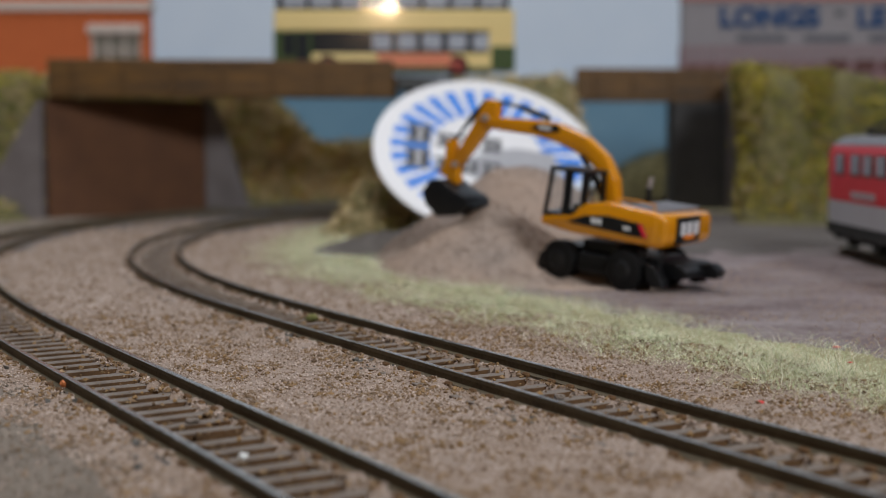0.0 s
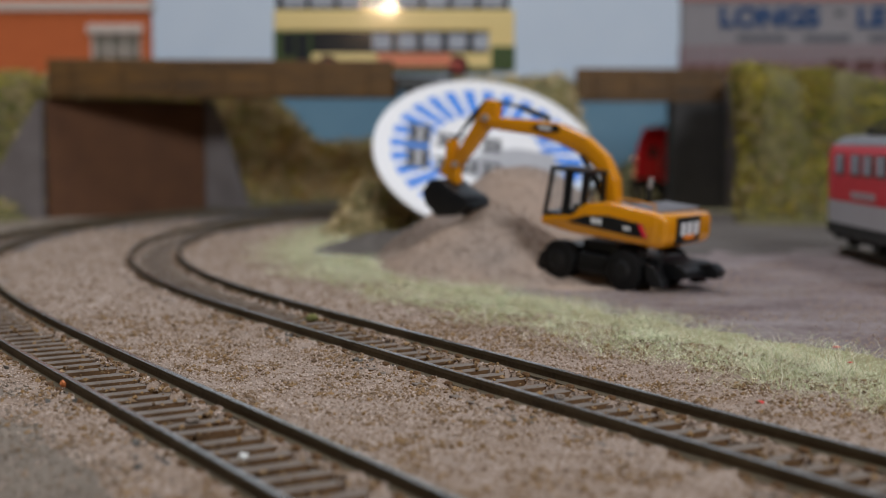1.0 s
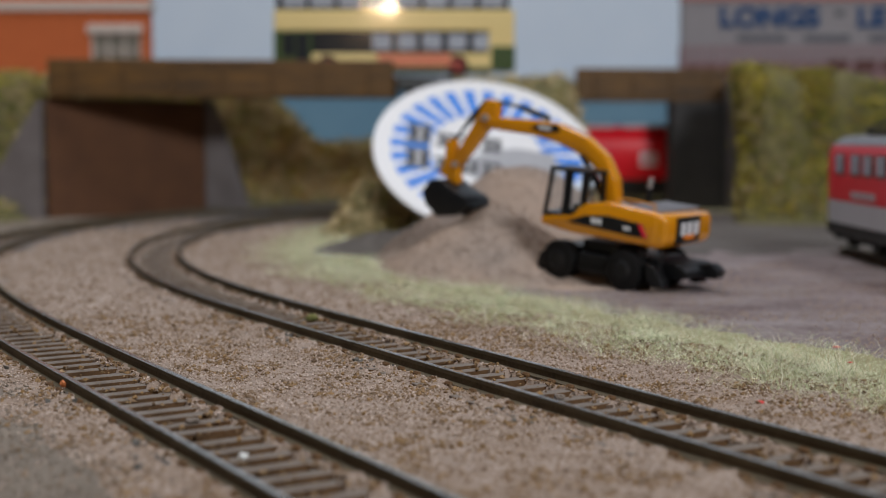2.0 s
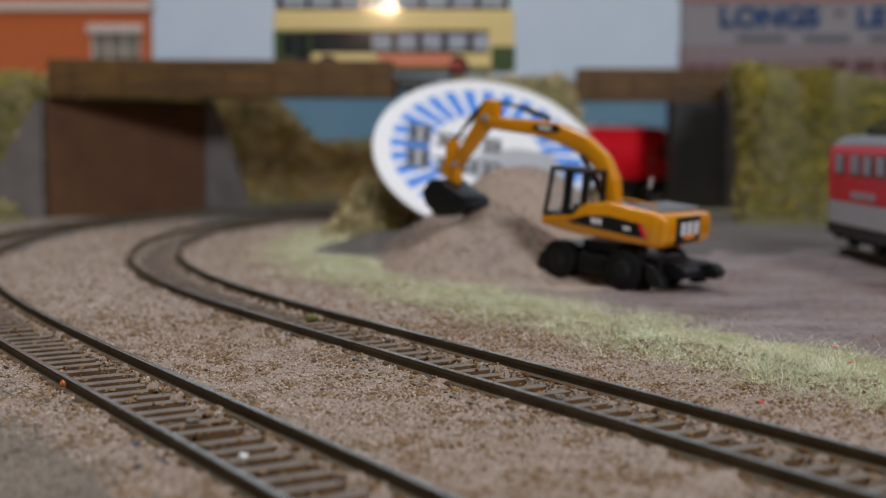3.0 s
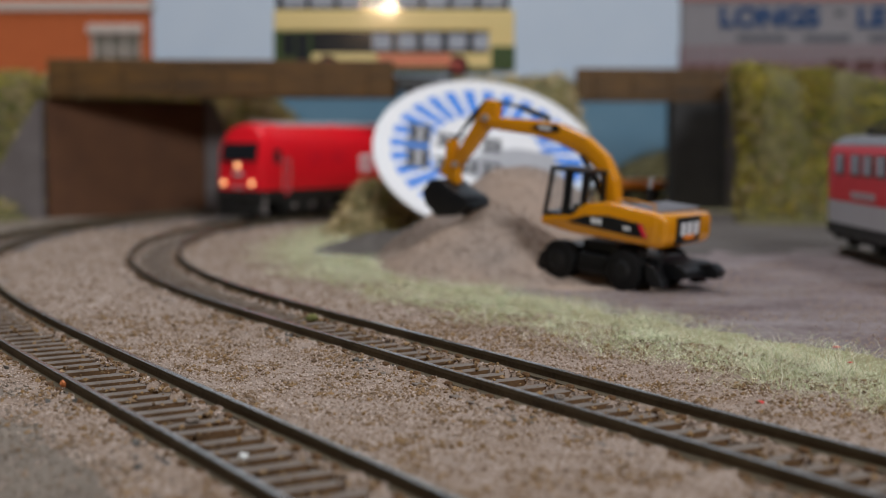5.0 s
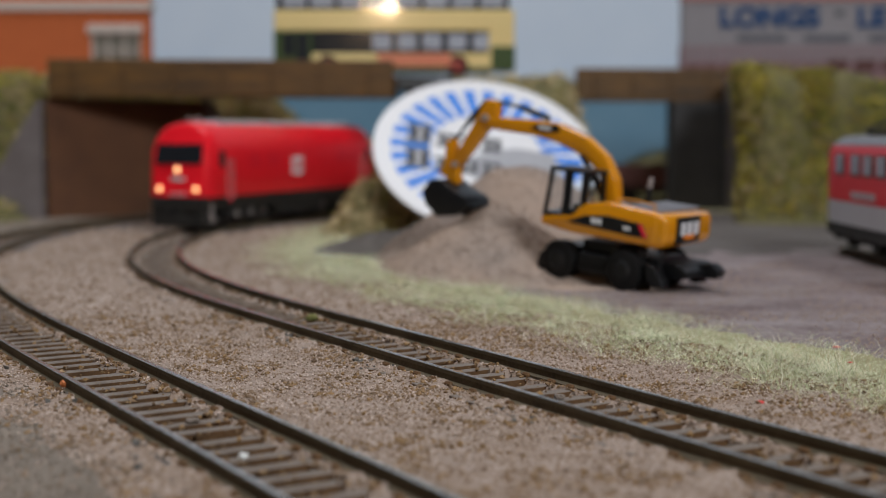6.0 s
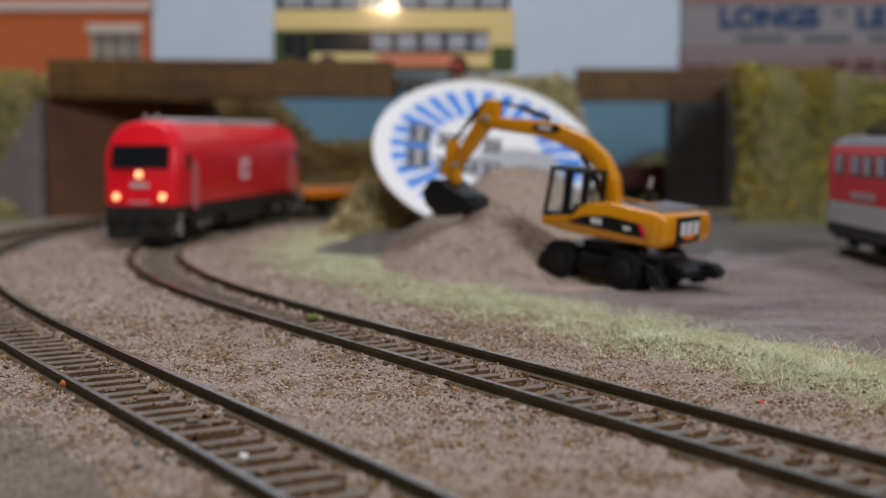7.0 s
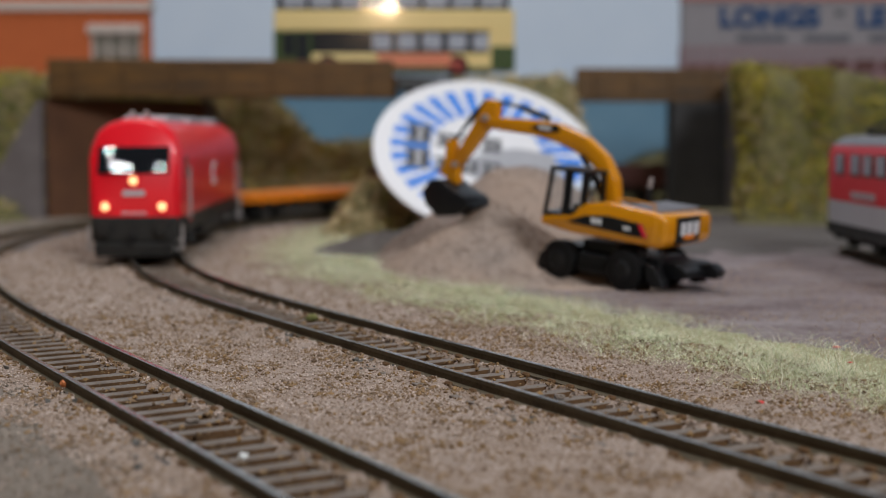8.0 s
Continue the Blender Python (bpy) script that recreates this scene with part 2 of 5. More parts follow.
LINE_B = centre_line(66.94, 146.92, 2.128, [-0.00032, 0.0002, -0.0022, -0.00282, -0.00281, -0.00383, -0.0050, 0.003, 0, 0, 0, 0, 0], 150, 1750)
LINE_A = centre_line(-3.21, 143.37, 2.1147, [0.00037, -0.00041, -0.00169, -0.00259, -0.00272, -0.00266, -0.0026], 150, 900)


def back_along(line, mm_more):
    """The same line with a straight stretch put before its start."""
    x, y, h = line[0]
    n = int(mm_more / 2)
    pre = np.array([(x - math.cos(h) * 2 * i, y - math.sin(h) * 2 * i, h) for i in range(n, 0, -1)])
    return np.vstack([pre, line])


FULL_A, FULL_B = back_along(LINE_A, 160), back_along(LINE_B, 240)


def point_b(s):
    u = s / 2.0
    if u < 0:
        x, y, h = LINE_B[0]
        return x + math.cos(h) * s, y + math.sin(h) * s, h
    i = min(int(u), len(LINE_B) - 2)
    a, b = LINE_B[i], LINE_B[i + 1]
    return tuple(a + (b - a) * (u - i))


def line_distance(px, py, line):
    """Distance to a line, signed: positive on the side of the line's left."""
    best = np.full(px.shape, 1e9)
    sign = np.zeros(px.shape)
    for x, y, h in line[::4]:
        dx, dy = px - x, py - y
        d = np.hypot(dx, dy)
        near = d < best
        best = np.where(near, d, best)
        sign = np.where(near, math.cos(h) * dy - math.sin(h) * dx, sign)
    return np.where(sign >= 0, best, -best)


def smoothstep(a, b, v):
    t = np.clip((v - a) / (b - a), 0, 1)
    return t * t * (3 - 2 * t)


def value_noise(x, y, size, seed):
    """Smooth random heights, -1 to 1, on arrays."""
    g = np.random.RandomState(seed).rand(256, 256) * 2 - 1
    u, v = x / size, y / size
    i, j = np.floor(u).astype(int), np.floor(v).astype(int)
    a, b = u - i, v - j
    a, b = a * a * (3 - 2 * a), b * b * (3 - 2 * b)
    return (g[i % 256, j % 256] * (1 - a) + g[(i + 1) % 256, j % 256] * a) * (1 - b) + (g[i % 256, (j + 1) % 256] * (1 - a) + g[(i + 1) % 256, (j + 1) % 256] * a) * b


def ground_height(x, y):
    da, db = line_distance(x, y, FULL_A), line_distance(x, y, FULL_B)
    h = -2.9 + 0.35 * value_noise(x, y, 14, 3) + 0.42 * value_noise(x, y, 3.4, 4) + 0.25 * value_noise(x, y, 1.4, 5)
    for d in (da, db):
        h = h - smoothstep(6.9, 5.4, np.abs(d) + 0.9 * value_noise(x, y, 2.3, 9)) * 2.3 + smoothstep(17, 11, np.abs(d)) * 0.55
    yard = smoothstep(-78, -88, db)
    return h * (1 - yard) + yard * (-2.9 + 0.12 * value_noise(x, y, 6, 8))


def spaced(lo, hi, fine_lo, fine_hi, fine, coarse):
    out, v = [], lo
    while v < hi:
        out.append(v)
        gap = max(fine_lo - v, v - fine_hi, 0)
        v += min(fine + gap * 0.06, coarse)
    return np.array(out + [hi])


def build_ground():
    xs = spaced(-900, 900, -125, 125, 1.0, 40)
    ys = spaced(-250, 1500, 95, 430, 1.0, 40)
    gx, gy = np.meshgrid(xs, ys)
    gz = ground_height(gx, gy)
    nx, ny = len(xs), len(ys)
    verts = np.stack([gx.ravel(), gy.ravel(), gz.ravel()], 1)
    idx = np.arange(nx * ny).reshape(ny, nx)
    faces = np.stack([idx[:-1, :-1], idx[:-1, 1:], idx[1:, 1:], idx[1:, :-1]], -1).reshape(-1, 4)
    me = array_mesh("ground", verts, faces.tolist(), M_ballast, True)
    me.materials.append(M_yard)
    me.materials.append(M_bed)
    me.materials.append(M_grey_soil)
    me.materials.append(M_turf)
    me.materials.append(M_dark_ground)
    cx, cy = verts[faces].mean(1)[:, 0], verts[faces].mean(1)[:, 1]
    da, db = line_distance(cx, cy, FULL_A), line_distance(cx, cy, FULL_B)
    wob = 5 * value_noise(cx, cy, 11, 21)
    kind = np.where((db < -72 + wob) & (cy < 900), 1, 0)
    # Darker ground at the far end of the yard.
    kind = np.where((db < -84 + wob) & (cy > 505 + 4 * wob) & (cy < 900), 5, kind)
    # Abutment foot: the bridge's shade is put into the ground colour.
    kind = np.where((cy > 640 + 3 * wob) & (cx < -60), 5, kind)
    kind = np.where((db < -43 + wob) & (db > -80 + wob), 4, kind)
    # Far tracks: dark bed, with the bridge's shade painted in too.
    kind = np.where((np.abs(da) < 15 + wob) & (cy > 500) | (np.abs(db) < 14 + wob) & (cy > 600), 5, kind)
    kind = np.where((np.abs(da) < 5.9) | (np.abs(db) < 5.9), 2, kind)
    kind = np.where((da > 23 + wob), 3, kind)
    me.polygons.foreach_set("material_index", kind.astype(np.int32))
    ob = tagged(new("ground", me), "sandy brown ballast ground beside a grey yard", "ground", kind="structure")
    return ob


build_ground()


# ---- tracks ----
def rail_mesh(line, off):
    prof = [(-1.15, -2.54), (1.15, -2.54), (1.15, -2.25), (0.35, -1.95), (0.35, -0.95), (0.52, -0.75), (0.52, -0.12), (0.40, 0.0), (-0.40, 0.0), (-0.52, -0.12), (-0.52, -0.75), (-0.35, -0.95), (-0.35, -1.95), (-1.15, -2.25)]
    n = len(prof)
    verts, faces, kinds = [], [], []
    for x, y, h in line[::2]:
        nx, ny = -math.sin(h), math.cos(h)
        for a, z in prof:
            verts.append((x + nx * (off + a), y + ny * (off + a), z))
    rows = len(line[::2])
    for r in range(rows - 1):
        for i in range(n):
            j = (i + 1) % n
            faces.append((r * n + i, r * n + j, (r + 1) * n + j, (r + 1) * n + i))
            kinds.append(1 if i in (6, 7, 8) else 0)
    faces.append(tuple(range(n)))
    faces.append(tuple(range((rows - 1) * n, rows * n))[::-1])
    kinds += [0, 0]
    me = array_mesh("rail", verts, faces, M_rail)
    me.materials.append(M_railtop)
    me.polygons.foreach_set("material_index", np.array(kinds, dtype=np.int32))
    bm = bmesh.new()
    bm.from_mesh(me)
    bmesh.ops.recalc_face_normals(bm, faces=list(bm.faces))
    bm.to_mesh(me)
    bm.free()
    return me


def sleeper_mesh():
    """Dusty pale top, dark brown sides: the split also paints in light from above."""
    bm = bmesh.new()
    box(bm, -1.2, 1.2, -14.5, 14.5, -4.6, -2.62, 0.15, seg=1)
    for y in (-8.7, 8.7):
        for s in (-1, 1):
            box(bm, -0.95, 0.95, y + s * 1.0 - 0.5 + s * 0.5, y + s * 1.0 + 0.6 + s * 0.5, -2.7, -1.75, 0.3, seg=1)
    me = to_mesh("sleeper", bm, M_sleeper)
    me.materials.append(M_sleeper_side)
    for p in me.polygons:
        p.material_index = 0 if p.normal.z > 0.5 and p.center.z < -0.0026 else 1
    return me


SLEEPER = sleeper_mesh()


def railway_track(line, label):
    track = thing("railway_track", label, "railway track")
    for off in (-8.7, 8.7):
        r = new("rail", rail_mesh(line, off))
        r.parent = track
    rnd = random.Random(5)
    s = 3.0
    while s < (len(line) - 2) * 2:
        x, y, h = line[int(s / 2)]
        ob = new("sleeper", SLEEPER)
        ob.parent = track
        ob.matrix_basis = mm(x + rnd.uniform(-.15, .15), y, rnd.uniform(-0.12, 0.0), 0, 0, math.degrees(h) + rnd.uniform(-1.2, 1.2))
        s += 6.2
    return track


railway_track(FULL_A, "weathered brown model railway track in sandy ballast")
railway_track(FULL_B, "weathered brown curving model railway track in ballast")
SIDING = np.array([(166.6, 512 - 2.0 * i, -math.pi / 2) for i in range(190)])
railway_track(SIDING, "short siding track sunk in the grey yard")


# ---- loose ballast grains ----
def grain_field(name, label, count, area, test, sizes, mat_, seed, sink=0.25, height=None):
    rs = np.random.RandomState(seed)
    x = rs.uniform(area[0], area[1], count)
    y = rs.uniform(area[2], area[3], count)
    keep = test(x, y, rs)
    x, y = x[keep], y[keep]
    n = len(x)
    r = sizes[0] + (sizes[1] - sizes[0]) * rs.rand(n) ** 3
    z = (height or ground_height)(x, y) + r * (0.5 - sink)
    base = np.array([(1, 0, 0), (0, 1, 0), (-1, 0, 0), (0, -1, 0), (0, 0, 0.8), (0, 0, -0.8)], float)
    v = base[None] * rs.uniform(0.65, 1.2, (n, 6, 1)) + rs.uniform(-0.22, 0.22, (n, 6, 3))
    a = rs.uniform(0, 6.28, n)
    t = rs.uniform(-0.8, 0.8, n)
    vx, vy, vz = v[..., 0], v[..., 1], v[..., 2]
    vy, vz = vy * np.cos(t)[:, None] - vz * np.sin(t)[:, None], vy * np.sin(t)[:, None] + vz * np.cos(t)[:, None]
    vx, vy = vx * np.cos(a)[:, None] - vy * np.sin(a)[:, None], vx * np.sin(a)[:, None] + vy * np.cos(a)[:, None]
    v = np.stack([vx, vy, vz], -1) * r[:, None, None] + np.stack([x, y, z], -1)[:, None]
    f = np.array([(0, 1, 4), (1, 2, 4), (2, 3, 4), (3, 0, 4), (1, 0, 5), (2, 1, 5), (3, 2, 5), (0, 3, 5)])
    faces = (f[None] + (np.arange(n) * 6)[:, None, None]).reshape(-1, 3)
    me = array_mesh(name, v.reshape(-1, 3), faces.tolist(), mat_)
    return tagged(new(name, me), label, "gravel", kind="stuff")


def off_sleepers(x, y, rs):
    """Ballast between and beside the tracks, a little against the rails' inner sides."""
    da, db = np.abs(line_distance(x, y, FULL_A)), np.abs(line_distance(x, y, FULL_B))
    d = np.minimum(da, db)
    verge = line_distance(x, y, FULL_B) < -62
    wedge = np.abs(x) < 0.40 * y + 6
    inner = (d > 5.6) & (d < 7.5) & (rs.rand(len(x)) < 1.1)
    loose = (d < 7.4) & (rs.rand(len(x)) < 0.05)
    soil = (line_distance(x, y, FULL_A) > 23 + 5 * value_noise(x, y, 11, 21)) & (rs.rand(len(x)) < 0.9)
    dark = (da < 15) & (y > 500) | (db < 14) & (y > 600)
    return ((d > 10.0) | inner | loose) & ~verge & wedge & ~soil & ~dark


def lumps_where(x, y, rs):
    return off_sleepers(x, y, rs) & (1.6 * value_noise(x, y, 5, 91) + 0.6 * rs.uniform(-1, 1, len(x)) > 0.2)


grain_field("ballast_grains", "fine pale sandy ballast grains between the tracks", 250000, (-135, 135, 95, 320), off_sleepers, (0.11, 0.40), M_grain, 11)
grain_field("ballast_lumps", "small brown ballast lumps among the pale grains", 95000, (-135, 135, 95, 330), lumps_where, (0.2, 0.66), M_lump, 13)


def on_soil(x, y, rs):
    return (line_distance(x, y, FULL_A) > 19 + 6 * value_noise(x, y, 11, 21)) & (np.abs(x) < 0.40 * y + 6)


grain_field("soil_grains", "grey-brown soil grains beside the track", 60000, (-135, 20, 95, 330), on_soil, (0.12, 0.5), M_grey_soil, 14)


def against_rails(x, y, rs):
    """Crumbs caught by the rail chairs and on the sleepers."""
    d = np.minimum(np.abs(line_distance(x, y, FULL_A)), np.abs(line_distance(x, y, FULL_B)))
    return (np.abs(x) < 0.40 * y + 6) & (((d > 5.9) & (d < 7.7)) | ((d > 9.7) & (d < 11.5)) | ((d < 6) & (rs.rand(len(x)) < 0.16))) & (value_noise(x, y, 3.0, 97) + rs.uniform(-1, 1, len(x)) * 0.8 > 0.15)


grain_field("track_crumbs", "brown dirt crumbs caught on the sleepers and rail chairs", 120000, (-135, 135, 95, 330), against_rails, (0.16, 0.8), M_lump, 17, height=lambda x, y: np.full(x.shape, -2.6))


def beside_sleepers(x, y, rs):
    """Dark chips that lie in patches off the sleeper ends."""
    near = np.zeros(x.shape, bool)
    for line in (FULL_A, FULL_B):
        d = line_distance(x, y, line)
        near |= (d > 10.5) & (d < 17.5)
    return near & (np.abs(x) < 0.40 * y + 6) & (value_noise(x, y, 13, 99) > 0.22)


grain_field("dark_chips", "dark grey slate chips lying off the sleeper ends", 9000, (-120, 135, 95, 300), beside_sleepers, (0.3, 1.0), M_chip, 19)
grain_field("far_ballast_grains", "loose sandy brown ballast grains around the bend", 34000, (-230, 60, 320, 700), off_sleepers, (0.4, 0.9), M_grain, 12)


# ---- fibres and foliage ----
def fibre_field(name, label, x, y, z, length, width, mat_, seed, lean=0.7, category="grass"):
    """Thin bent blades, two segments each."""
    rs = np.random.RandomState(seed)
    n = len(x)
    a = rs.uniform(0, 6.28, n)
    ln = length * rs.uniform(0.45, 1.15, n)
    le = lean * rs.uniform(0.5, 1.0, n)
    dx, dy = np.cos(a) * np.sin(le), np.sin(a) * np.sin(le)
    dz = np.cos(np.minimum(le, 1.45))
    px, py = -np.sin(a) * width / 2, np.cos(a) * width / 2
    p0 = np.stack([x, y, z], -1)
    mid = p0 + np.stack([dx * 0.4, dy * 0.4, dz * 0.50], -1) * ln[:, None]
    tip = mid + np.stack([dx * 0.75, dy * 0.75, dz * 0.25], -1) * ln[:, None]
    w = np.stack([px, py, np.zeros(n)], -1)
    v = np.stack([p0 - w, p0 + w, mid + w * 0.8, mid - w * 0.8, tip], 1)
    i = np.arange(n) * 5
    quads = np.stack([i, i + 1, i + 2, i + 3], 1).tolist()
    tris = np.stack([i + 3, i + 2, i + 4], 1).tolist()
    me = array_mesh(name, v.reshape(-1, 3), quads + tris, mat_)
    return tagged(new(name, me), label, category, kind="stuff")


def verge_points(count, seed, lo, hi, s0, s1):
    rs = np.random.RandomState(seed)
    s = rs.uniform(s0, s1, count)
    d = rs.normal(0.5, 0.27, count)
    i = np.clip((s / 2).astype(int) + 120, 0, len(FULL_B) - 1)
    p = FULL_B[i]
    edge = 6 * value_noise(p[:, 0], p[:, 1], 17, 31)
    d = -(lo + (hi - lo) * d + edge)
    x, y = p[:, 0] - np.sin(p[:, 2]) * d, p[:, 1] + np.cos(p[:, 2]) * d
    keep = (np.abs(-d - (lo + hi) / 2) < (hi - lo) * 0.75) & (value_noise(x, y, 7, 33) + rs.uniform(-1, 1, count) * 0.7 > -0.25)
    return x[keep], y[keep]


gx, gy = verge_points(190000, 41, 41, 82, -130, 600)
fibre_field("grass_verge", "pale green dry static grass strip beside the track", gx, gy, ground_height(gx, gy) - 0.2 + 0.9 * np.maximum(value_noise(gx, gy, 6, 35), 0), 4.6, 0.075, M_grass, 42, 1.62)
gx, gy = verge_points(60000, 43, 36, 84, -130, 620)
fibre_field("straw_verge", "straw-coloured dry fibres among the grass strip", gx, gy, ground_height(gx, gy) - 0.1, 5.0, 0.07, M_straw, 44, 1.62)


gx, gy = verge_points(2600, 45, 38, 80, -130, 330)
fibre_field("loose_strands", "long pale loose strands over the grass strip", gx, gy, ground_height(gx, gy) + 0.8, 9.0, 0.11, M_strand, 46, 1.5)


def mound(name, label, x0, x1, y0, y1, height, mat_, step=4.0, category="embankment"):
    """A solid bank: height(x, y) over a rectangle, down to the ground."""
    xs, ys = np.arange(x0, x1 + step, step), np.arange(y0, y1 + step, step)
    gx_, gy_ = np.meshgrid(xs, ys)
    gz = height(gx_, gy_)
    nx, ny = len(xs), len(ys)
    idx = np.arange(nx * ny).reshape(ny, nx)
    faces = np.stack([idx[:-1, :-1], idx[:-1, 1:], idx[1:, 1:], idx[1:, :-1]], -1).reshape(-1, 4)
    me = array_mesh(name, np.stack([gx_.ravel(), gy_.ravel(), gz.ravel()], 1), faces.tolist(), mat_, True)
    return tagged(new(name, me), label, category, kind="structure")


def bank_left(x, y):
    """The hillside to the left, before the bridge and behind it."""
    n = 5 * value_noise(x, y, 22, 51) + 2 * value_noise(x, y, 7, 52)
    front = smoothstep(722, 752, y) * smoothstep(-220, -240, x)
    rise = 43 + 33 * smoothstep(-86, -132, x)
    behind = (rise + n) * smoothstep(0, 45, y - 830 - 0.55 * np.maximum(x + 110, 0)) * smoothstep(1010, 950, y) * smoothstep(75, 10, x)
    foot = 15 * np.exp(-((x + 240) / 17) ** 2 - ((y - 700) / 12) ** 2)
    return -8 + np.maximum(np.maximum((86 + n) * front, behind), foot)


def bank_mid(x, y):
    n = 4 * value_noise(x, y, 20, 53) + 1.5 * value_noise(x, y, 6, 54)
    up = smoothstep(575, 690, y) * smoothstep(-12, 14, x - 0.30 * (y - 700)) * smoothstep(88, 62, x)
    back = smoothstep(792 + (x > 30) * 20, 768 + (x > 30) * 20, y - 0.35 * (x + 10))
    tuft = 29 * np.exp(-((x + 35) / 15) ** 2 - ((y - 605) / 20) ** 2) + 2 * value_noise(x, y, 6, 60) * np.exp(-((x + 36) / 24) ** 2)
    return -8 + (80 + 0.6 * n) * up * back + tuft


def bank_right(x, y):
    n = 7 * value_noise(x, y, 20, 55) + 3 * value_noise(x, y, 7, 56)
    edge = x - 0.25 * np.maximum(y - 690, 0) + 3.0 * value_noise(x, y, 12, 58)
    return -8 + (85 + n - 0.15 * np.maximum(x - 172, 0)) * smoothstep(666, 706, y + 5 * value_noise(x, y, 14, 59)) * smoothstep(155, 168, edge) * smoothstep(832, 822, y)


def bank_back(x, y):
    n = 5 * value_noise(x, y, 24, 57)
    return -8 + (34 + n) * smoothstep(905, 960, y) * smoothstep(75, 165, x)


mound("embankment_left", "brown-green turfed hillside beside the bridge", -520, 90, 560, 1020, bank_left, M_bank)
mound("embankment_middle", "turfed bank between the two bridge openings", -80, 150, 555, 850, bank_mid, M_bank)
mound("embankment_right", "olive green turfed bank by the pier", 130, 520, 640, 836, bank_right, M_bank)
mound("embankment_back", "low green bank in front of the sky board", 30, 520, 890, 1050, bank_back, M_bank)


def foliage(name, label, region, height, count, size, mat_, seed, minimum=2.0, lean=0.0):
    """Small crumpled leaf clumps over a bank; lean carries the upper ones outwards."""
    rs = np.random.RandomState(seed)
    x, y = rs.uniform(region[0], region[1], count), rs.uniform(region[2], region[3], count)
    z = height(x, y)
    steep = np.hypot(height(x + 1.5, y) - height(x - 1.5, y), height(x, y + 1.5) - height(x, y - 1.5)) / 3
    keep = (z > minimum) & (value_noise(x, y, 16, seed) + rs.uniform(-1, 1, count) > -0.5) & (rs.rand(count) < (1 + steep) / 4)
    x, y, z = x[keep], y[keep], z[keep]
    x = x - lean * np.clip(z / 80, 0, 1) ** 1.5
    n = len(x)
    k = 5
    c = np.stack([x, y, z], -1)[:, None] + rs.normal(0, 1, (n, k, 3)) * np.array([size, size, size * 0.8])
    d1, d2 = rs.normal(0, 1, (n, k, 3)), rs.normal(0, 1, (n, k, 3))
    d1 /= np.linalg.norm(d1, axis=2, keepdims=True)
    d2 /= np.linalg.norm(d2, axis=2, keepdims=True)
    s = size * rs.uniform(0.35, 0.8, (n, k, 1))
    v = np.stack([c - d1 * s, c + d2 * s * 0.7, c + d1 * s, c - d2 * s * 0.7], 2).reshape(-1, 3)
    faces = np.arange(n * k * 4).reshape(-1, 4).tolist()
    return tagged(new(name, array_mesh(name, v, faces, mat_)), label, "bushes", kind="stuff")


foliage("bushes", "olive green scatter bushes on the bank by the pier", (148, 330, 655, 800), bank_right, 42000, 1.7, M_bush, 61, lean=13)
foliage("dark_bushes", "dark olive scatter bushes on the bank by the pier", (148, 330, 655, 800), bank_right, 9000, 1.7, M_bush2, 62, lean=13)
foliage("dry_bushes", "straw-coloured dry tufts on the bank by the pier", (148, 230, 660, 800), bank_right, 5000, 1.6, M_straw, 68, lean=13)
foliage("hill_bushes", "olive green bushes on the hillside beside the bridge", (-420, -215, 620, 800), bank_left, 14000, 2.2, M_bush, 63)
foliage("shade_bushes", "dark brown-green scrub on the slope behind the bridge", (-220, 70, 825, 960), bank_left, 12000, 2.2, M_bush, 64)
foliage("shade_scrub", "olive scrub on the slope behind the bridge", (-220, 70, 825, 960), bank_left, 2500, 2.2, M_bush2, 69)
foliage("shade_russet", "russet dry tufts on the slope behind the bridge", (-190, 40, 828, 900), bank_left, 17000, 2.0, M_rust, 71)
foliage("russet_bushes", "russet scatter tufts on the bank by the pier", (148, 330, 655, 800), bank_right, 6000, 1.7, M_rust, 72, lean=13)
foliage("hill_straw", "pale straw tufts on the hillside beside the bridge", (-420, -215, 640, 800), bank_left, 12000, 2.2, M_straw, 73)
foliage("shade_straw", "straw and rust coloured tufts on the slope behind the bridge", (-190, 40, 828, 930), bank_left, 24000, 2.0, M_straw, 70)
foliage("bank_bushes", "straw and olive tufts on the bank between the openings", (-80, 140, 560, 790), bank_mid, 12000, 2.0, M_straw, 65)
foliage("tuft_straw", "straw-coloured tuft at the foot of the bank", (-80, 0, 560, 650), bank_mid, 5000, 1.8, M_straw, 74, minimum=-4.0)
foliage("bank_scrub", "olive tufts on the bank between the openings", (-80, 140, 560, 790), bank_mid, 3500, 2.2, M_bush, 66)
foliage("back_bushes", "dark green scrub on the low back bank", (60, 400, 895, 1040), bank_back, 6000, 2.6, M_bush2, 67)


# ---- bridge, walls and road ----
def slab(name, a, b, z0, z1, depth, mat_, parent=None, label="", bevel=0.6):
    """A straight beam whose front runs from a to b in plan."""
    (xa, ya), (xb, yb) = a, b
    ln, ang = math.hypot(xb - xa, yb - ya), math.degrees(math.atan2(yb - ya, xb - xa))
    bm = bmesh.new()
    box(bm, 0, ln, 0, depth, z0, z1, bevel)
    ob = part(name, bm, mat_, parent, label, at=mm(xa, ya, 0, 0, 0, ang))
    return ob


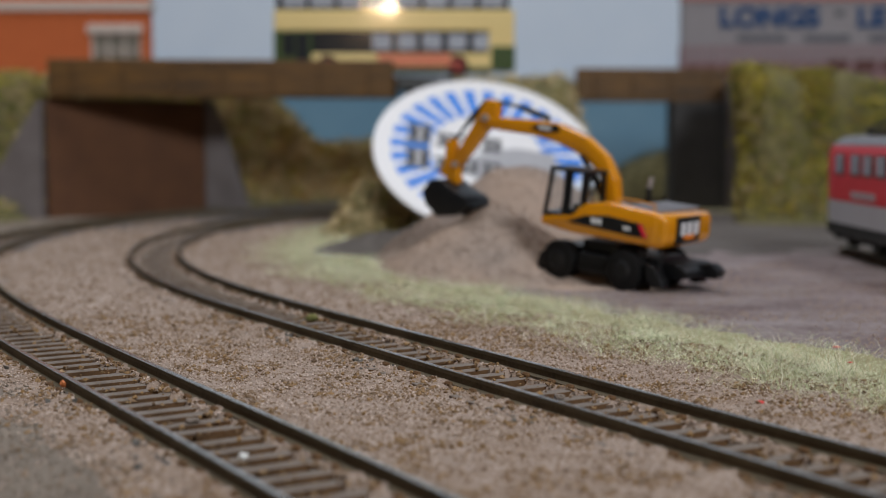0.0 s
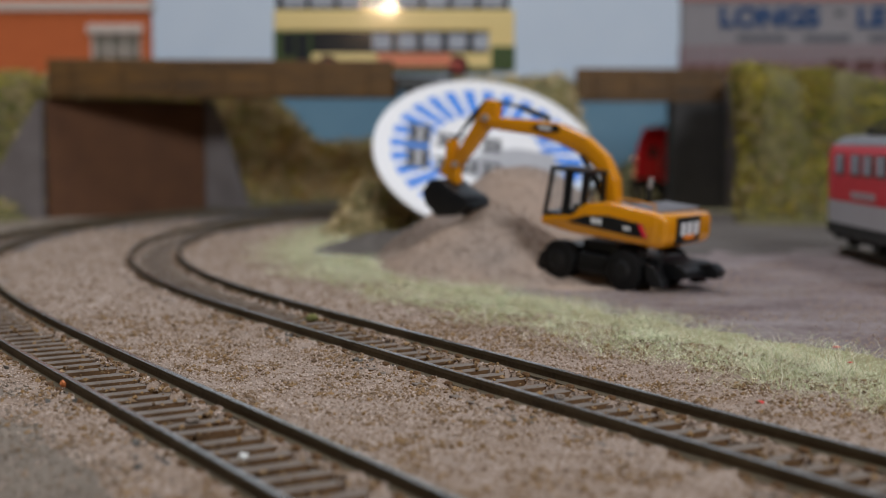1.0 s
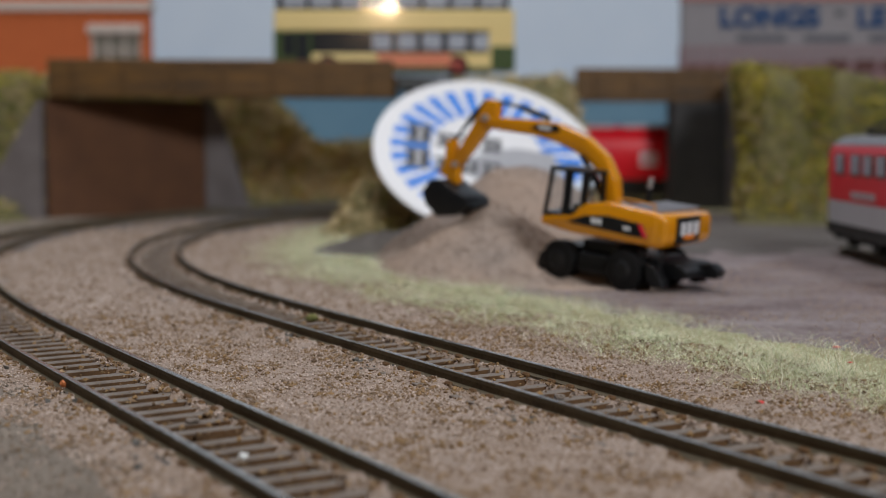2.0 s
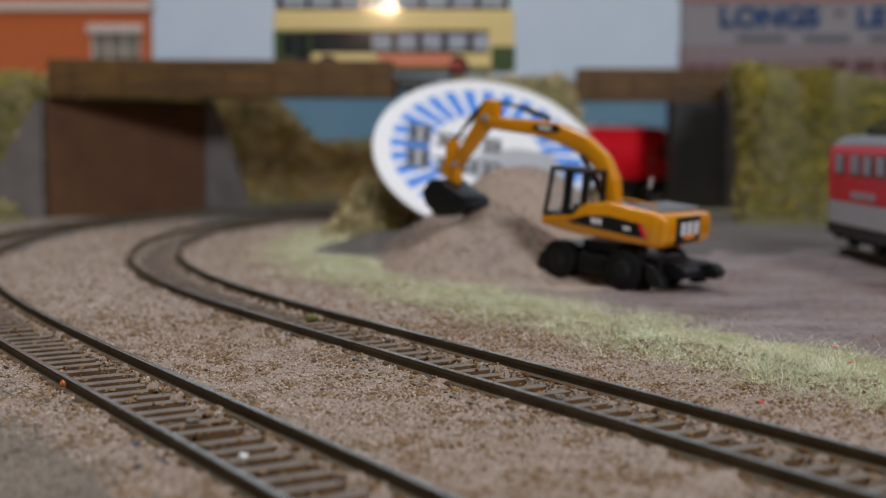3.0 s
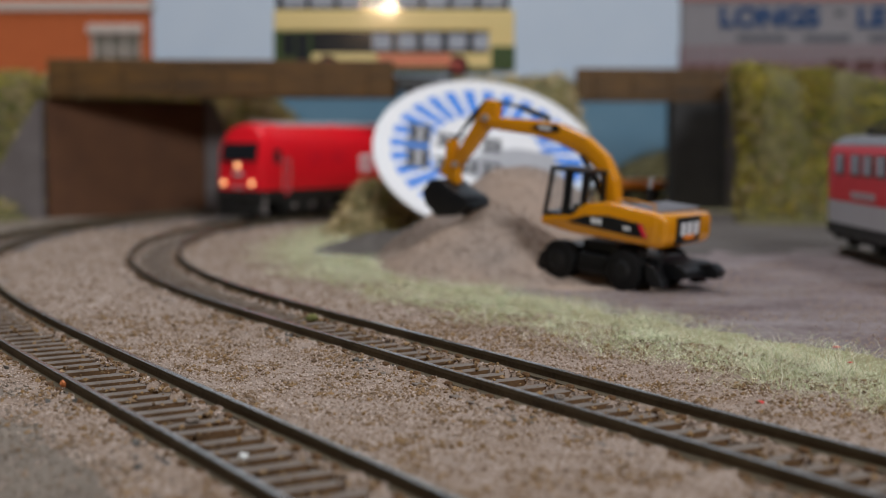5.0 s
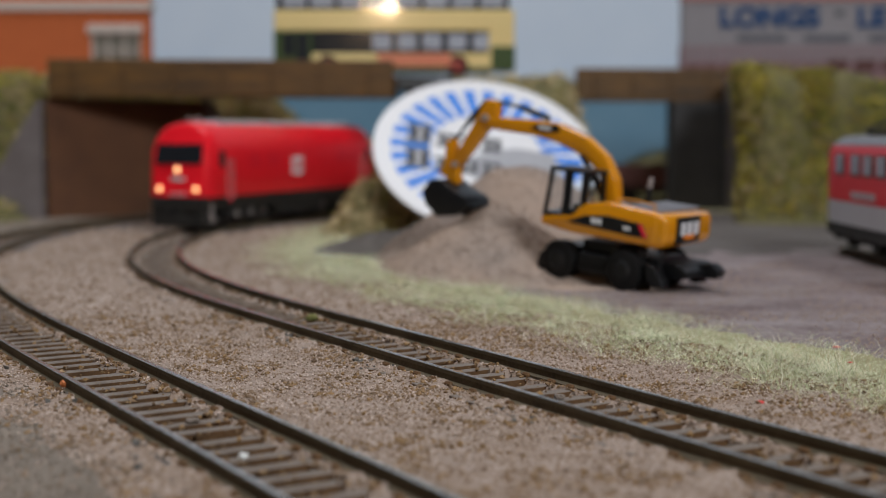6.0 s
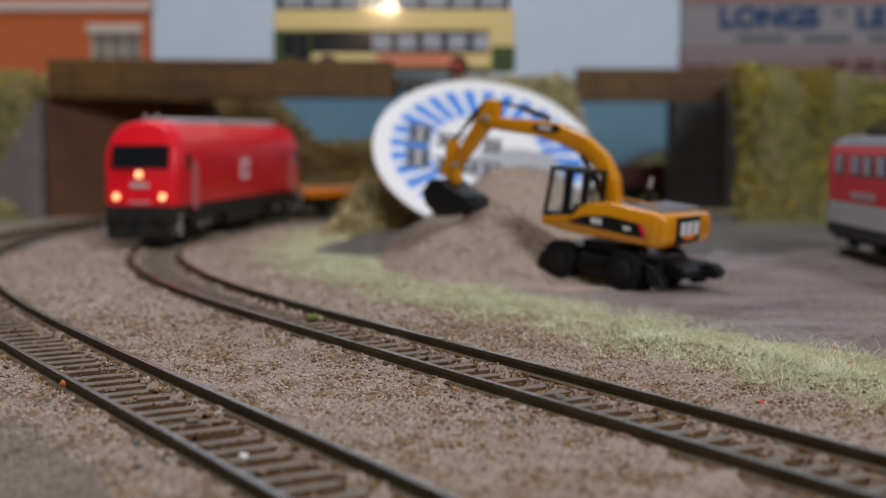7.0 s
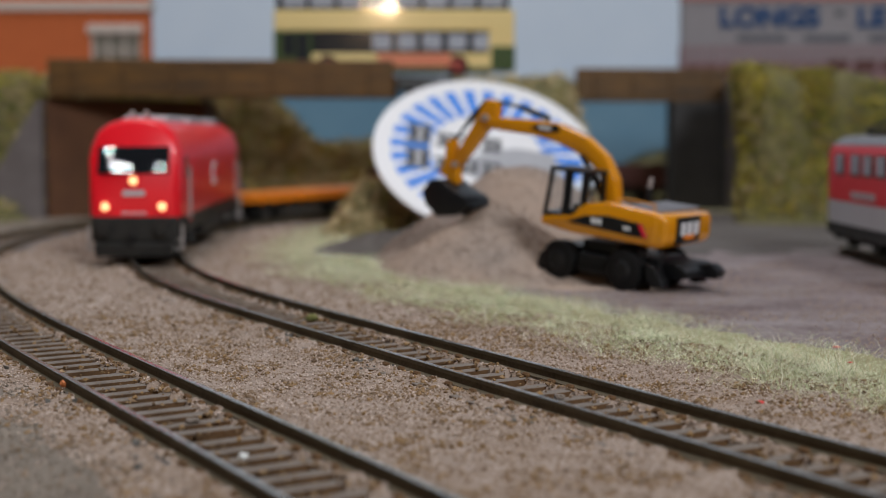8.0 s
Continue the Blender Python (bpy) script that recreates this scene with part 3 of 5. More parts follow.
def timber_bridge(a, b, deck_depth, label):
    br = thing("road_bridge", label, "bridge")
    slab("girder", a, b, 64.5, 85.5, 5, M_timber, br, bevel=0.8)
    slab("deck", (a[0] + 1, a[1] + 5.2), (b[0] - 1, b[1] + 5.2), 70.5, 77.5, deck_depth, M_road, br, "grey road deck")
    slab("rear_girder", (a[0], a[1] + 5.4 + deck_depth), (b[0], b[1] + 5.4 + deck_depth), 66, 80, 4, M_timber, br)
    ln = math.hypot(b[0] - a[0], b[1] - a[1])
    ang = math.degrees(math.atan2(b[1] - a[1], b[0] - a[0]))
    n = max(2, int(ln / 24))
    bm = bmesh.new()
    box(bm, -1.1, 1.1, -0.9, 0.6, 65.4, 84.6, 0.3)
    me = to_mesh("stiffener", bm, M_timber)
    for i in range(n):
        u = (i + 0.5) / n
        st = new("stiffener", me)
        st.parent = br
        st.matrix_basis = mm(a[0] + (b[0] - a[0]) * u, a[1] + (b[1] - a[1]) * u, 0, 0, 0, ang)
    return br


timber_bridge((-219, 724), (-28, 742), 70, "dark brown timber girder road bridge over the tracks")
timber_bridge((84, 824), (181, 833), 60, "short dark brown timber girder bridge beside the pier")

bm = bmesh.new()
prism(bm, [(-222, 730), (-144, 788), (-146, 815), (-224, 815)], -8, 64, "z", 0.4)
tagged(part("abutment_wall", bm, M_wall), "brown bridge abutment wall under the road", "wall", kind="structure")
bm = bmesh.new()
prism(bm, [(-143.6, -8), (-115, -8), (-122, 14), (-128, 34), (-137, 60), (-143.6, 66)], 786, 794, "y", 0.4, m=None)
tagged(part("wing_wall_far", bm, M_stone), "grey sloping wing wall beyond the abutment", "wall", kind="structure")
bm = bmesh.new()
prism(bm, [(-222.4, -8), (-222.4, 64), (-226, 60), (-244, 30), (-270, -8)], 722, 729, "y", 0.4)
tagged(part("wing_wall_near", bm, M_stone), "grey sloping wing wall by the hillside", "wall", kind="structure")
bm = bmesh.new()
box(bm, 143, 176, 812, 836, -8, 64, 0.5)
tagged(part("bridge_pier", bm, M_dark), "dark grey bridge pier beside the green bank", "pier", kind="structure")
bm = bmesh.new()
prism(bm, [(177, -8), (177, 77), (192, 77), (204, -8)], 806, 826, "y", 0.4)
tagged(part("pier_wing_wall", bm, M_stone), "grey wing wall sloping from the pier", "wall", kind="structure")
bm = bmesh.new()
prism(bm, [(-520, 840), (-217, 822), (-217, 778), (-520, 800)], 70, 77.4, "z")
tagged(part("road_left", bm, M_road), "grey road on the hillside", "road", kind="structure")
bm = bmesh.new()
prism(bm, [(-26, 744), (82, 828), (82, 884), (-26, 838)], 70, 77.4, "z")
tagged(part("road_middle", bm, M_road), "grey road between the bridges", "road", kind="structure")
bm = bmesh.new()
prism(bm, [(183, 838), (520, 870), (520, 1000), (183, 895)], 70, 77.4, "z")
tagged(part("road_right", bm, M_road), "grey road beyond the pier", "road", kind="structure")

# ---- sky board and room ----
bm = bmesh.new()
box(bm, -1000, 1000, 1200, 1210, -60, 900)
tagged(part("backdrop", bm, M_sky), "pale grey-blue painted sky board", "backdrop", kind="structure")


# Lower strip of the backdrop, in a darker blue than the part above.
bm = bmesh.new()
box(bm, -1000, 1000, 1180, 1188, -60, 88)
tagged(part("backdrop_low", bm, M_low_sky), "darker blue lower board behind the bridges", "backdrop", kind="structure")


bm = bmesh.new()
box(bm, -899, 899, -249, 1499, -949, -9, 1.0)
tagged(part("layout_plinth", bm, M_plinth), "plain dark wooden plinth under the layout", "plinth", kind="structure")


def build_room():
    bm = bmesh.new()
    box(bm, -2000, 2000, -2000, 2000, -960, -950)
    tagged(part("floor", bm, M_room), "grey-brown room floor", "floor", kind="structure")
    bm = bmesh.new()
    box(bm, -2000, 2000, -2000, 2000, 1650, 1660)
    tagged(part("ceiling", bm, M_room), "plain pale ceiling", "ceiling", kind="structure")
    for nm, b in (("wall_north", (-2000, 2000, 2000, 2020)), ("wall_south", (-2000, 2000, -2020, -2000)), ("wall_west", (-2020, -2000, -2000, 2000)), ("wall_east", (2000, 2020, -2000, 2000))):
        bm = bmesh.new()
        box(bm, *b, -950, 1650)
        tagged(part(nm, bm, M_room), "plain pale room wall", "wall", kind="structure")


build_room()


# ---- buildings ----
def brick_house():
    h = thing("brick_house", "orange brick house with pale trim and one window", "house", mm(-262, 862, 77))
    bm = bmesh.new()
    box(bm, -140, 30.5, 0, 9, 0, 70, 0.3)
    box(bm, 63.5, 69.4, 0, 9, 0, 70, 0.3)
    box(bm, 30.5, 63.5, 0, 9, 0, 10)
    box(bm, 30.5, 63.5, 0, 9, 33, 70)
    part("wall", bm, M_orange_brick, h)
    bm = bmesh.new()
    prism(bm, [(-142, 47.5), (70.6, 47.5), (70.6, 50), (71.6, 50.6), (71.6, 53.5), (-142, 53.5)], -2, 10.5, "y", 0.5)
    part("fascia", bm, M_trim, h, "pale stone fascia band")
    bm = bmesh.new()
    box(bm, 28.2, 65, -1.4, 3, 32.6, 39, 0.4)
    part("lintel", bm, M_trim, h, "pale stone lintel")
    bm = bmesh.new()
    box(bm, 30.5, 63.5, 3.6, 4.4, 10, 33)
    win = part("window", bm, M_winframe, h, "dull grey window")
    for x in (30.5, 41, 51.6, 62):
        bm = bmesh.new()
        box(bm, x, x + 1.5, 1.5, 3.5, 10, 33)
        part("glazing_bar", bm, M_trim, win)
    bm = bmesh.new()
    box(bm, 30.5, 63.5, 1.6, 3.4, 21, 22.2)
    part("glazing_bar", bm, M_trim, win)
    return h


brick_house()


def letters(name, text, size, mat_, parent, at, wide=1.0, extrude=0.4):
    cu = bpy.data.curves.new(name, "FONT")
    cu.body, cu.size, cu.extrude, cu.align_x = text, size * MM, extrude * MM, "LEFT"
    cu.offset = 0.8 * MM
    ob = new(name, cu)
    dg = bpy.context.evaluated_depsgraph_get()
    me = bpy.data.meshes.new_from_object(ob.evaluated_get(dg))
    bpy.data.objects.remove(ob)
    me.transform(Matrix.Diagonal((wide, 1, 1, 1)))
    me.materials.clear()
    me.materials.append(mat_)
    out = new(name, me)
    out.parent = parent
    out.matrix_basis = at
    return out


def shop_building():
    h = thing("shop_building", "grey rendered shop with blue lettering and brick base", "shop", mm(161, 884, 77))
    bm = bmesh.new()
    box(bm, 0, 260, 0, 9, 26, 56.5, 0.3)
    part("wall", bm, M_render_wall, h)
    bm = bmesh.new()
    box(bm, -0.6, 260.6, -0.6, 9, 0, 26, 0.3)
    part("base", bm, M_pinkbrick, h, "pale pinkish brick base")
    bm = bmesh.new()
    box(bm, -0.5, 260.5, -1, 10, 56.5, 63, 0.3)
    part("parapet", bm, M_redbrick, h, "dull red parapet")
    letters("sign_letters", "LONGS", 18, M_blue_letter, h, mm(24.5, -0.4, 39.4, 90, 0, 0), 1.14)
    letters("sign_letters", "LE", 18, M_blue_letter, h, mm(117, -0.4, 39.4, 90, 0, 0), 1.14)
    bm = bmesh.new()
    box(bm, 102, 109, -0.6, 0.2, 46, 50, 0.5)
    part("sign_dash", bm, M_grey_letter, h)
    for x0, x1 in ((37, 70), (82, 113), (126, 161)):
        bm = bmesh.new()
        box(bm, x0, x1, -0.5, 0.2, 29.0, 33.6)
        part("sign_line", bm, M_grey_letter, h, "unreadable grey line of writing")
    stripe = to_mesh("stripe", box(bmesh.new(), 0, 2.1, -1.1, 0, 16, 25), M_render_wall)
    for i in range(44):
        st = new("stripe", stripe)
        st.parent = h
        st.matrix_basis = mm(1.5 + i * 4.2, 0, 0)
    for i in range(4):
        bm = bmesh.new()
        box(bm, 98 + i * 18.5, 112 + i * 18.5, -1.6, 1, 9, 17, 0.3)
        part("shop_window", bm, M_brownred, h, "dark red shop window")
    for i in range(3):
        bm = bmesh.new()
        box(bm, 3 + i * 12, 12 + i * 12, -0.9, 1, 4, 13, 0.3)
        part("shop_door", bm, M_brownred, h, "dark red shop door")
    return h


shop_building()


# ---- double-decker bus ----
def double_decker():
    b = thing("double_decker_bus", "cream and dark green double-decker bus on the road", "bus", mm(-30, 778, 77.4, 0, 0, 0))
    L0, L1, W = -68.0, 71.5, 16.5
    bm = bmesh.new()
    box(bm, L0, L1, -W, W, 3.5, 13.5, 0.8)
    part("lower_body", bm, M_cream, b, "cream lower panel")
    bm = bmesh.new()
    box(bm, L0, L1 - 14.5, -W + 0.6, W - 0.6, 13, 26.5, 0.5)
    part("lower_window_band", bm, M_darkglass, b, "dark lower deck window band")
    bm = bmesh.new()
    box(bm, L1 - 15, L1, -W, W, 13, 27, 0.6)
    part("rear_panel", bm, M_cream, b)
    bm = bmesh.new()
    box(bm, L1 - 13.5, L1 + 0.4, -W - 0.3, W + 0.3, 3.6, 17.5, 0.6)
    part("rear_corner", bm, M_busgreen, b, "dark green rear corner")
    bm = bmesh.new()
    box(bm, L0 - 0.2, L1, -W - 0.1, W + 0.1, 26, 38.5, 1.2)
    part("band", bm, M_cream, b, "wide cream band between the decks")
    bm = bmesh.new()
    box(bm, L0 + 1, L1 - 3, -W + 0.6, W - 0.6, 38, 50, 0.8)
    part("upper_window_band", bm, M_darkglass, b, "dark upper deck window band")
    bm = bmesh.new()
    box(bm, L0, L1, -W, W, 50, 57, 3.0)
    part("roof", bm, M_cream, b)
    bm = bmesh.new()
    box(bm, L0 + 24, L1 - 14, -W - 0.15, W + 0.15, 2.6, 5.4, 0.3)
    part("skirt", bm, M_busgreen, b, "dark green skirt")
    bm = bmesh.new()
    box(bm, L0 - 0.3, L0 + 22, -W - 0.2, W + 0.2, 3.2, 26.2, 0.6)
    part("front_entrance", bm, M_busgreen, b, "dark green entrance end")
    bm = bmesh.new()
    box(bm, L0 + 5, L0 + 12, -W - 0.5, -W + 0.5, 12, 25)
    box(bm, L0 + 13, L0 + 20, -W - 0.5, -W + 0.5, 6, 25)
    part("entrance_door", bm, M_darkglass, b)
    bm = bmesh.new()
    box(bm, L0 + 60, L0 + 103, -W - 0.6, -W + 0.2, 5.6, 13.2, 0.2)
    part("advert", bm, M_salmon, b, "salmon advert panel")
    for i in range(5):
        bm = bmesh.new()
        x = L0 + 57 + i * 14.6
        box(bm, x, x + 11, -W + 0.3, -W + 0.8, 15.5, 24.5, 0.2)
        part("window", bm, M_pale_pane, b, "side window painted pale for its reflection")
    for i in range(8):
        bm = bmesh.new()
        x = L0 + 5 + i * 16.4
        box(bm, x, x + 13.5, -W + 0.3, -W + 0.8, 40, 48.8, 0.2)
        part("window", bm, M_pale_pane, b, "side window painted pale for its reflection")
    for x in (L0 + 31, L1 - 33):
        for y in (-W + 1.2, W - 1.2):
            s = -1 if y < 0 else 1
            bm = bmesh.new()
            cyl(bm, (x, y - 2 * s, 6.2), (x, y + 1.6 * s, 6.2), 6.2, seg=24)
            w = part("wheel", bm, M_tyre, b)
            bm = bmesh.new()
            cyl(bm, (x, y + 1.5 * s, 6.2), (x, y + 2.1 * s, 6.2), 4.2, 3.6, seg=20)
            part("rim", bm, M_wheelred, w, "dull red wheel rim")
    return b


double_decker()


# ---- round printed card leaning on the bank ----
def round_card():
    c = thing("round_card", "white round card with blue rays leaning on the bank", "sign", mm(19.83, 594, 35.42, 0, 8.57, 0) @ pose(0, 0, 0, 40.5, 0, 0) @ pose(0, 0, 0, 0, 0, 3))
    R = 52.0
    bm = bmesh.new()
    cyl(bm, (0, 0, -1.2), (0, 0, 0), R, seg=72)
    part("board", bm, M_white, c)
    bm = bmesh.new()
    prism(bm, [(-2.0, 26), (2.0, 26), (2.9, 44), (-2.9, 44)], 0.0, 0.25, "z")
    me = to_mesh("ray", bm, M_blue)
    for i in range(28):
        ray = new("ray", me)
        ray.parent = c
        ray.matrix_basis = pose(0, 0, 0, 0, 0, i * 360 / 28)
    bm = bmesh.new()
    pts = [(-8, -6), (0, 1), (14, 5), (30, 4), (36, -8), (30, -22), (10, -24), (-6, -18)]
    prism(bm, pts, 0.0, 0.3, "z")
    part("printed_picture", bm, M_grey_ink, c, "grey printed picture")
    for y in (1.0, -15.5):
        for x, w, h in ((-36.5, 10.5, 13), (-22.5, 8, 8.5), (-12, 8, 8.5), (-1.5, 8, 8.5)):
            a = w * 0.34
            outline = [(x - 1, y), (x + w, y), (x + w, y + h), (x - 1, y + h), (x - 1, y + h - 1.8), (x + 0.8, y + h - 1.8), (x + 0.8, y + 1.8), (x - 1, y + 1.8)]
            bar = part("printed_bar", prism(bmesh.new(), outline, 0.0, 0.35, "z"), M_black_ink, c, "bold black print")
            for g in ((0.20, 0.16), (0.62, 0.18)) if h > 10 else ((0.34, 0.32),):
                part("bar_gap", box(bmesh.new(), x + a + 0.8, x + w - a, y + h * g[0], y + h * (g[0] + g[1]), 0.2, 0.42), M_white, bar, "white gap in the print")
    return c


round_card()


# ---- gravel heap ----
def heap_height(x, y):
    def cone(cx, cy, h, slope, w=1.0):
        return h - slope * np.hypot((x - cx) / w, y - cy)
    n = 1.2 * value_noise(x, y, 9, 71) + 0.5 * value_noise(x, y, 3, 72)
    a = 32.2 - 0.90 * (np.sqrt(((x - 29) / 1.15) ** 2 + (y - 487) ** 2 + 120) - 11)
    b = np.minimum(cone(17, 438, 21.5, 0.60, 1.0), cone(17, 438, 21.5, 0.46, 1.6))
    e = cone(36, 410, 1.0, 0.16, 1.6)
    m = np.logaddexp(np.logaddexp(a / 1.6, b / 1.6), e / 1.6) * 1.6
    return np.maximum(m + n, -5) - 0.3


mound("gravel_heap", "heap of brown-grey gravel beside the excavator", -75, 110, 375, 590, heap_height, M_heap, 1.6, "gravel heap")


# Grey gravel; the shade lying on this heap is part of its dark colour.
def grey_heap_height(x, y):
    n = 1.0 * value_noise(x, y, 8, 75) + 0.5 * value_noise(x, y, 3, 76)
    d = np.logaddexp((10.5 - 0.42 * np.hypot((x + 3) / 1.1, y - 520)) / 2, (6 - 0.36 * np.hypot((x + 24) / 1.1, y - 512)) / 2) * 2
    return np.maximum(d + n, -5) - 0.3


mound("shaded_grey_heap", "low grey gravel heap behind the brown heap, darkened for its shade", -75, 60, 460, 590, grey_heap_height, M_shaded_heap, 1.6, "gravel heap")
grain_field("grey_heap_grains", "grey stones on the low gravel heap, darkened for its shade", 9000, (-60, 40, 470, 560), lambda x, y, rs: grey_heap_height(x, y) > -2.0, (0.25, 0.7), M_shaded_heap, 18, height=grey_heap_height)


def on_heap(x, y, rs):
    return heap_height(x, y) > -2.0


grain_field("heap_grains", "fine brown-grey stones on the gravel heap", 26000, (-60, 80, 385, 540), on_heap, (0.22, 0.7), M_heap, 15, height=heap_height)


def on_yard(x, y, rs):
    return (line_distance(x, y, FULL_B) < -84) & (heap_height(x, y) < -3.5) & (value_noise(x, y, 15, 81) + rs.uniform(-1, 1, len(x)) > 0.2)


grain_field("yard_grit", "fine grey-brown grit scattered on the yard", 30000, (0, 150, 240, 470), on_yard, (0.15, 0.5), M_heap, 16)


# ---- wheeled excavator ----
def excavator():
    ex = thing("wheeled_excavator", "yellow wheeled excavator with raised boom on the gravel", "excavator", mm(53.2, 402, -1.9, 0, 0, 0) @ pose(0, 0, 0, 0, 0, 180 - 45) @ pose(0, 0, 0, 0, -4, 0))
    # chassis: x forward, y left, z up
    bm = bmesh.new()
    box(bm, -22, 19, -7.5, 7.5, 4.0, 10.5, 0.8)
    box(bm, -7, 7, -8, 8, 9, 13, 0.8)
    part("undercarriage", bm, M_black, ex, "black undercarriage")
    for x in (-12.5, 12.5):
        bm = bmesh.new()
        cyl(bm, (x, -12, 6), (x, 12, 6), 1.6, seg=12)
        part("axle", bm, M_black, ex)
        for s in (-1, 1):
            prof = [(3.0, 8.2), (5.0, 8.0), (6.0, 8.6), (6.15, 10.0), (5.9, 10.7), (4.9, 10.9), (5.9, 11.1), (6.15, 11.8), (6.0, 13.1), (5.0, 13.6), (3.0, 13.4)]
            bm = loft(bmesh.new(), [[(x + r * math.cos(a * math.pi / 14), s * y, 6 + r * math.sin(a * math.pi / 14)) for a in range(28)] for r, y in prof])
            w = part("wheel", bm, M_tyre, ex, "black twin rubber wheel", smooth=True)
            bm = bmesh.new()
            cyl(bm, (x, s * 13.4, 6), (x, s * 13.9, 6), 3.2, 2.6, seg=18)
            part("rim", bm, M_black, w)
    bm = bmesh.new()
    prism(bm, [(-19, 9.5), (-27, 9.5), (-31, 7.5), (-31, 5.5), (-26, 4.5), (-19, 5)], -11, 6, "y", 0.6)
    prism(bm, [(-28, 9), (-33, 10), (-36, 8), (-35, 5.5), (-31, 5)], -6.5, -2.5, "y", 0.6)
    part("rear_bracket", bm, M_black, ex, "black rear bracket")
    bm = bmesh.new()
    prism(bm, [(17, 9), (21, 7), (22, 1.5), (20, 1.5), (18, 5)], -12, 12, "y", 0.4)
    part("outrigger", bm, M_black, ex)
    bm = bmesh.new()
    box(bm, -20, 18, -9.5, 9.5, 2.4, 8.0, 0.8)
    part("belly_pan", bm, M_black, ex)
    for s in (-1, 1):
        bm = bmesh.new()
        box(bm, -5.6, 5.6, s * 8, s * 11.8, 3.2, 9.2, 0.7)
        for k in (4.6, 6.4):
            box(bm, -5.0, 5.0, s * 11.6, s * 12.8, k, k + 0.6, 0.15)
        part("step_box", bm, M_black, ex, "black step and tool box")
        bm = bmesh.new()
        prism(bm, [(-19, 9.0), (-23, 8.0), (-25.5, 4.6), (-26.5, 2.6), (-22.5, 2.2), (-20, 4.5)], s * 8.0, s * 11.5, "y", 0.4)
        part("stabilizer_leg", bm, M_black, ex, "black stabilizer leg")
    # slewed upper part, in its own space
    up = ex
    chassis = set(ex.children_recursive)
    U = 12.5
    bm = bmesh.new()
    prism(bm, [(-21, U + 1.5), (-19, U), (8, U), (20, U + 1.5), (20, U + 5), (9, U + 7.5), (5, U + 12), (-3, U + 14), (-20, U + 13), (-21.5, U + 10)], 6.0, 14.5, "y", 1.2)
    part("side_panel", bm, M_yellow, up, smooth=True)
    bm = bmesh.new()
    prism(bm, [(-21, U + 1.5), (-19, U), (14, U), (16, U + 8), (-3, U + 12), (-20, U + 12)], -14.5, -2.5, "y", 1.2)
    part("engine_cover", bm, M_yellow, up, smooth=True)
    bm = bmesh.new()
    prism(bm, [(-24, U + 2), (-22, U - 0.5), (-16, U - 0.5), (-16, U + 12.5), (-22.5, U + 12.5), (-24, U + 10)], -14.2, 14.2, "y", 1.5)
    part("counterweight", bm, M_yellow, up, smooth=True)
    bm = bmesh.new()
    box(bm, -24.5, -23.7, -5.6, 8.2, U + 1.6, U + 11.4, 0.3)
    part("rear_badge_field", bm, M_black, up, "black badge field")
    bm = bmesh.new()
    for y in (-3.9, 0.0, 3.9):
        box(bm, -24.9, -24.3, y, y + 2.2, U + 4.6, U + 9.4, 0.15)
    part("rear_badge_bars", bm, M_white, up, "pale badge bars")
    bm = bmesh.new()
    prism(bm, [(-24.95, U + 3.2), (-24.3, U + 3.2), (-24.3, U + 5.6)], -1.8, 4.0, "y")
    part("badge_wedge", bm, M_orange, up)
    bm = bmesh.new()
    prism(bm, [(-16, U + 8), (-18.5, U + 3.3), (-15, U + 3.0), (10, U + 4.2), (4, U + 7.6), (-4, U + 9.0)], 14.3, 14.75, "y", 0.1)
    part("side_stripe", bm, M_black, up, "black side stripe")
    bm = bmesh.new()
    for x in (0.2, 2.2):
        box(bm, x - 2.6, x - 1.0, 14.6, 14.95, U + 5.2, U + 7.4, 0.1)
    box(bm, -12.5, -10.0, 14.6, 14.95, U + 4.9, U + 6.1, 0.1)
    part("stripe_marks", bm, M_white, up, "pale stripe marks")
    bm = bmesh.new()
    prism(bm, [(-18.4, U + 3.4), (-17.0, U + 3.3), (-14.9, U + 7.7), (-16.0, U + 7.9)], 14.6, 14.9, "y")
    part("stripe_tip", bm, M_red2, up, "red stripe tip")
    bm = bmesh.new()
    box(bm, -20, -8, -12.5, 12.0, U + 12.3, U + 13.6, 0.4)
    for k in range(5):
        box(bm, -19 + k * 2.1, -17.7 + k * 2.1, -4, 11, U + 13.3, U + 13.9, 0.1)
    part("engine_grille", bm, M_roof, up, "grey engine grille")
    bm = bmesh.new()
    cyl(bm, (-5, -7, U + 11), (-5, -7, U + 18.5), 0.9, seg=14)
    stack = part("exhaust_stack", bm, M_black, up, "black exhaust stack", smooth=True)
    bm = bmesh.new()
    cyl(bm, (-5, -7, U + 18.3), (-5.5, -7, U + 22.5), 0.8, 0.75, seg=14)
    part("exhaust_tip", bm, M_chalk, stack, "pale metal exhaust tip", smooth=True)
    bm = bmesh.new()
    tube(bm, [(-7, 13, U + 13), (-7, 13, U + 16), (-13, 13, U + 16), (-19, 13, U + 15.5), (-19, 13, U + 12.5)], 0.35)
    part("handrail", bm, M_yellow, up)
    # cab: posts, roof, panes
    x0, x1, y0, y1, z0, z1 = 4.2, 19.3, 3.2, 14.3, U + 6.0, U + 23.2
    bm = bmesh.new()
    box(bm, x0, x1 - 0.3, y0, y1, z0 - 1.5, z0 + 0.8)
    cab = part("cab", bm, M_black, up, "black framed cab with clear panes")
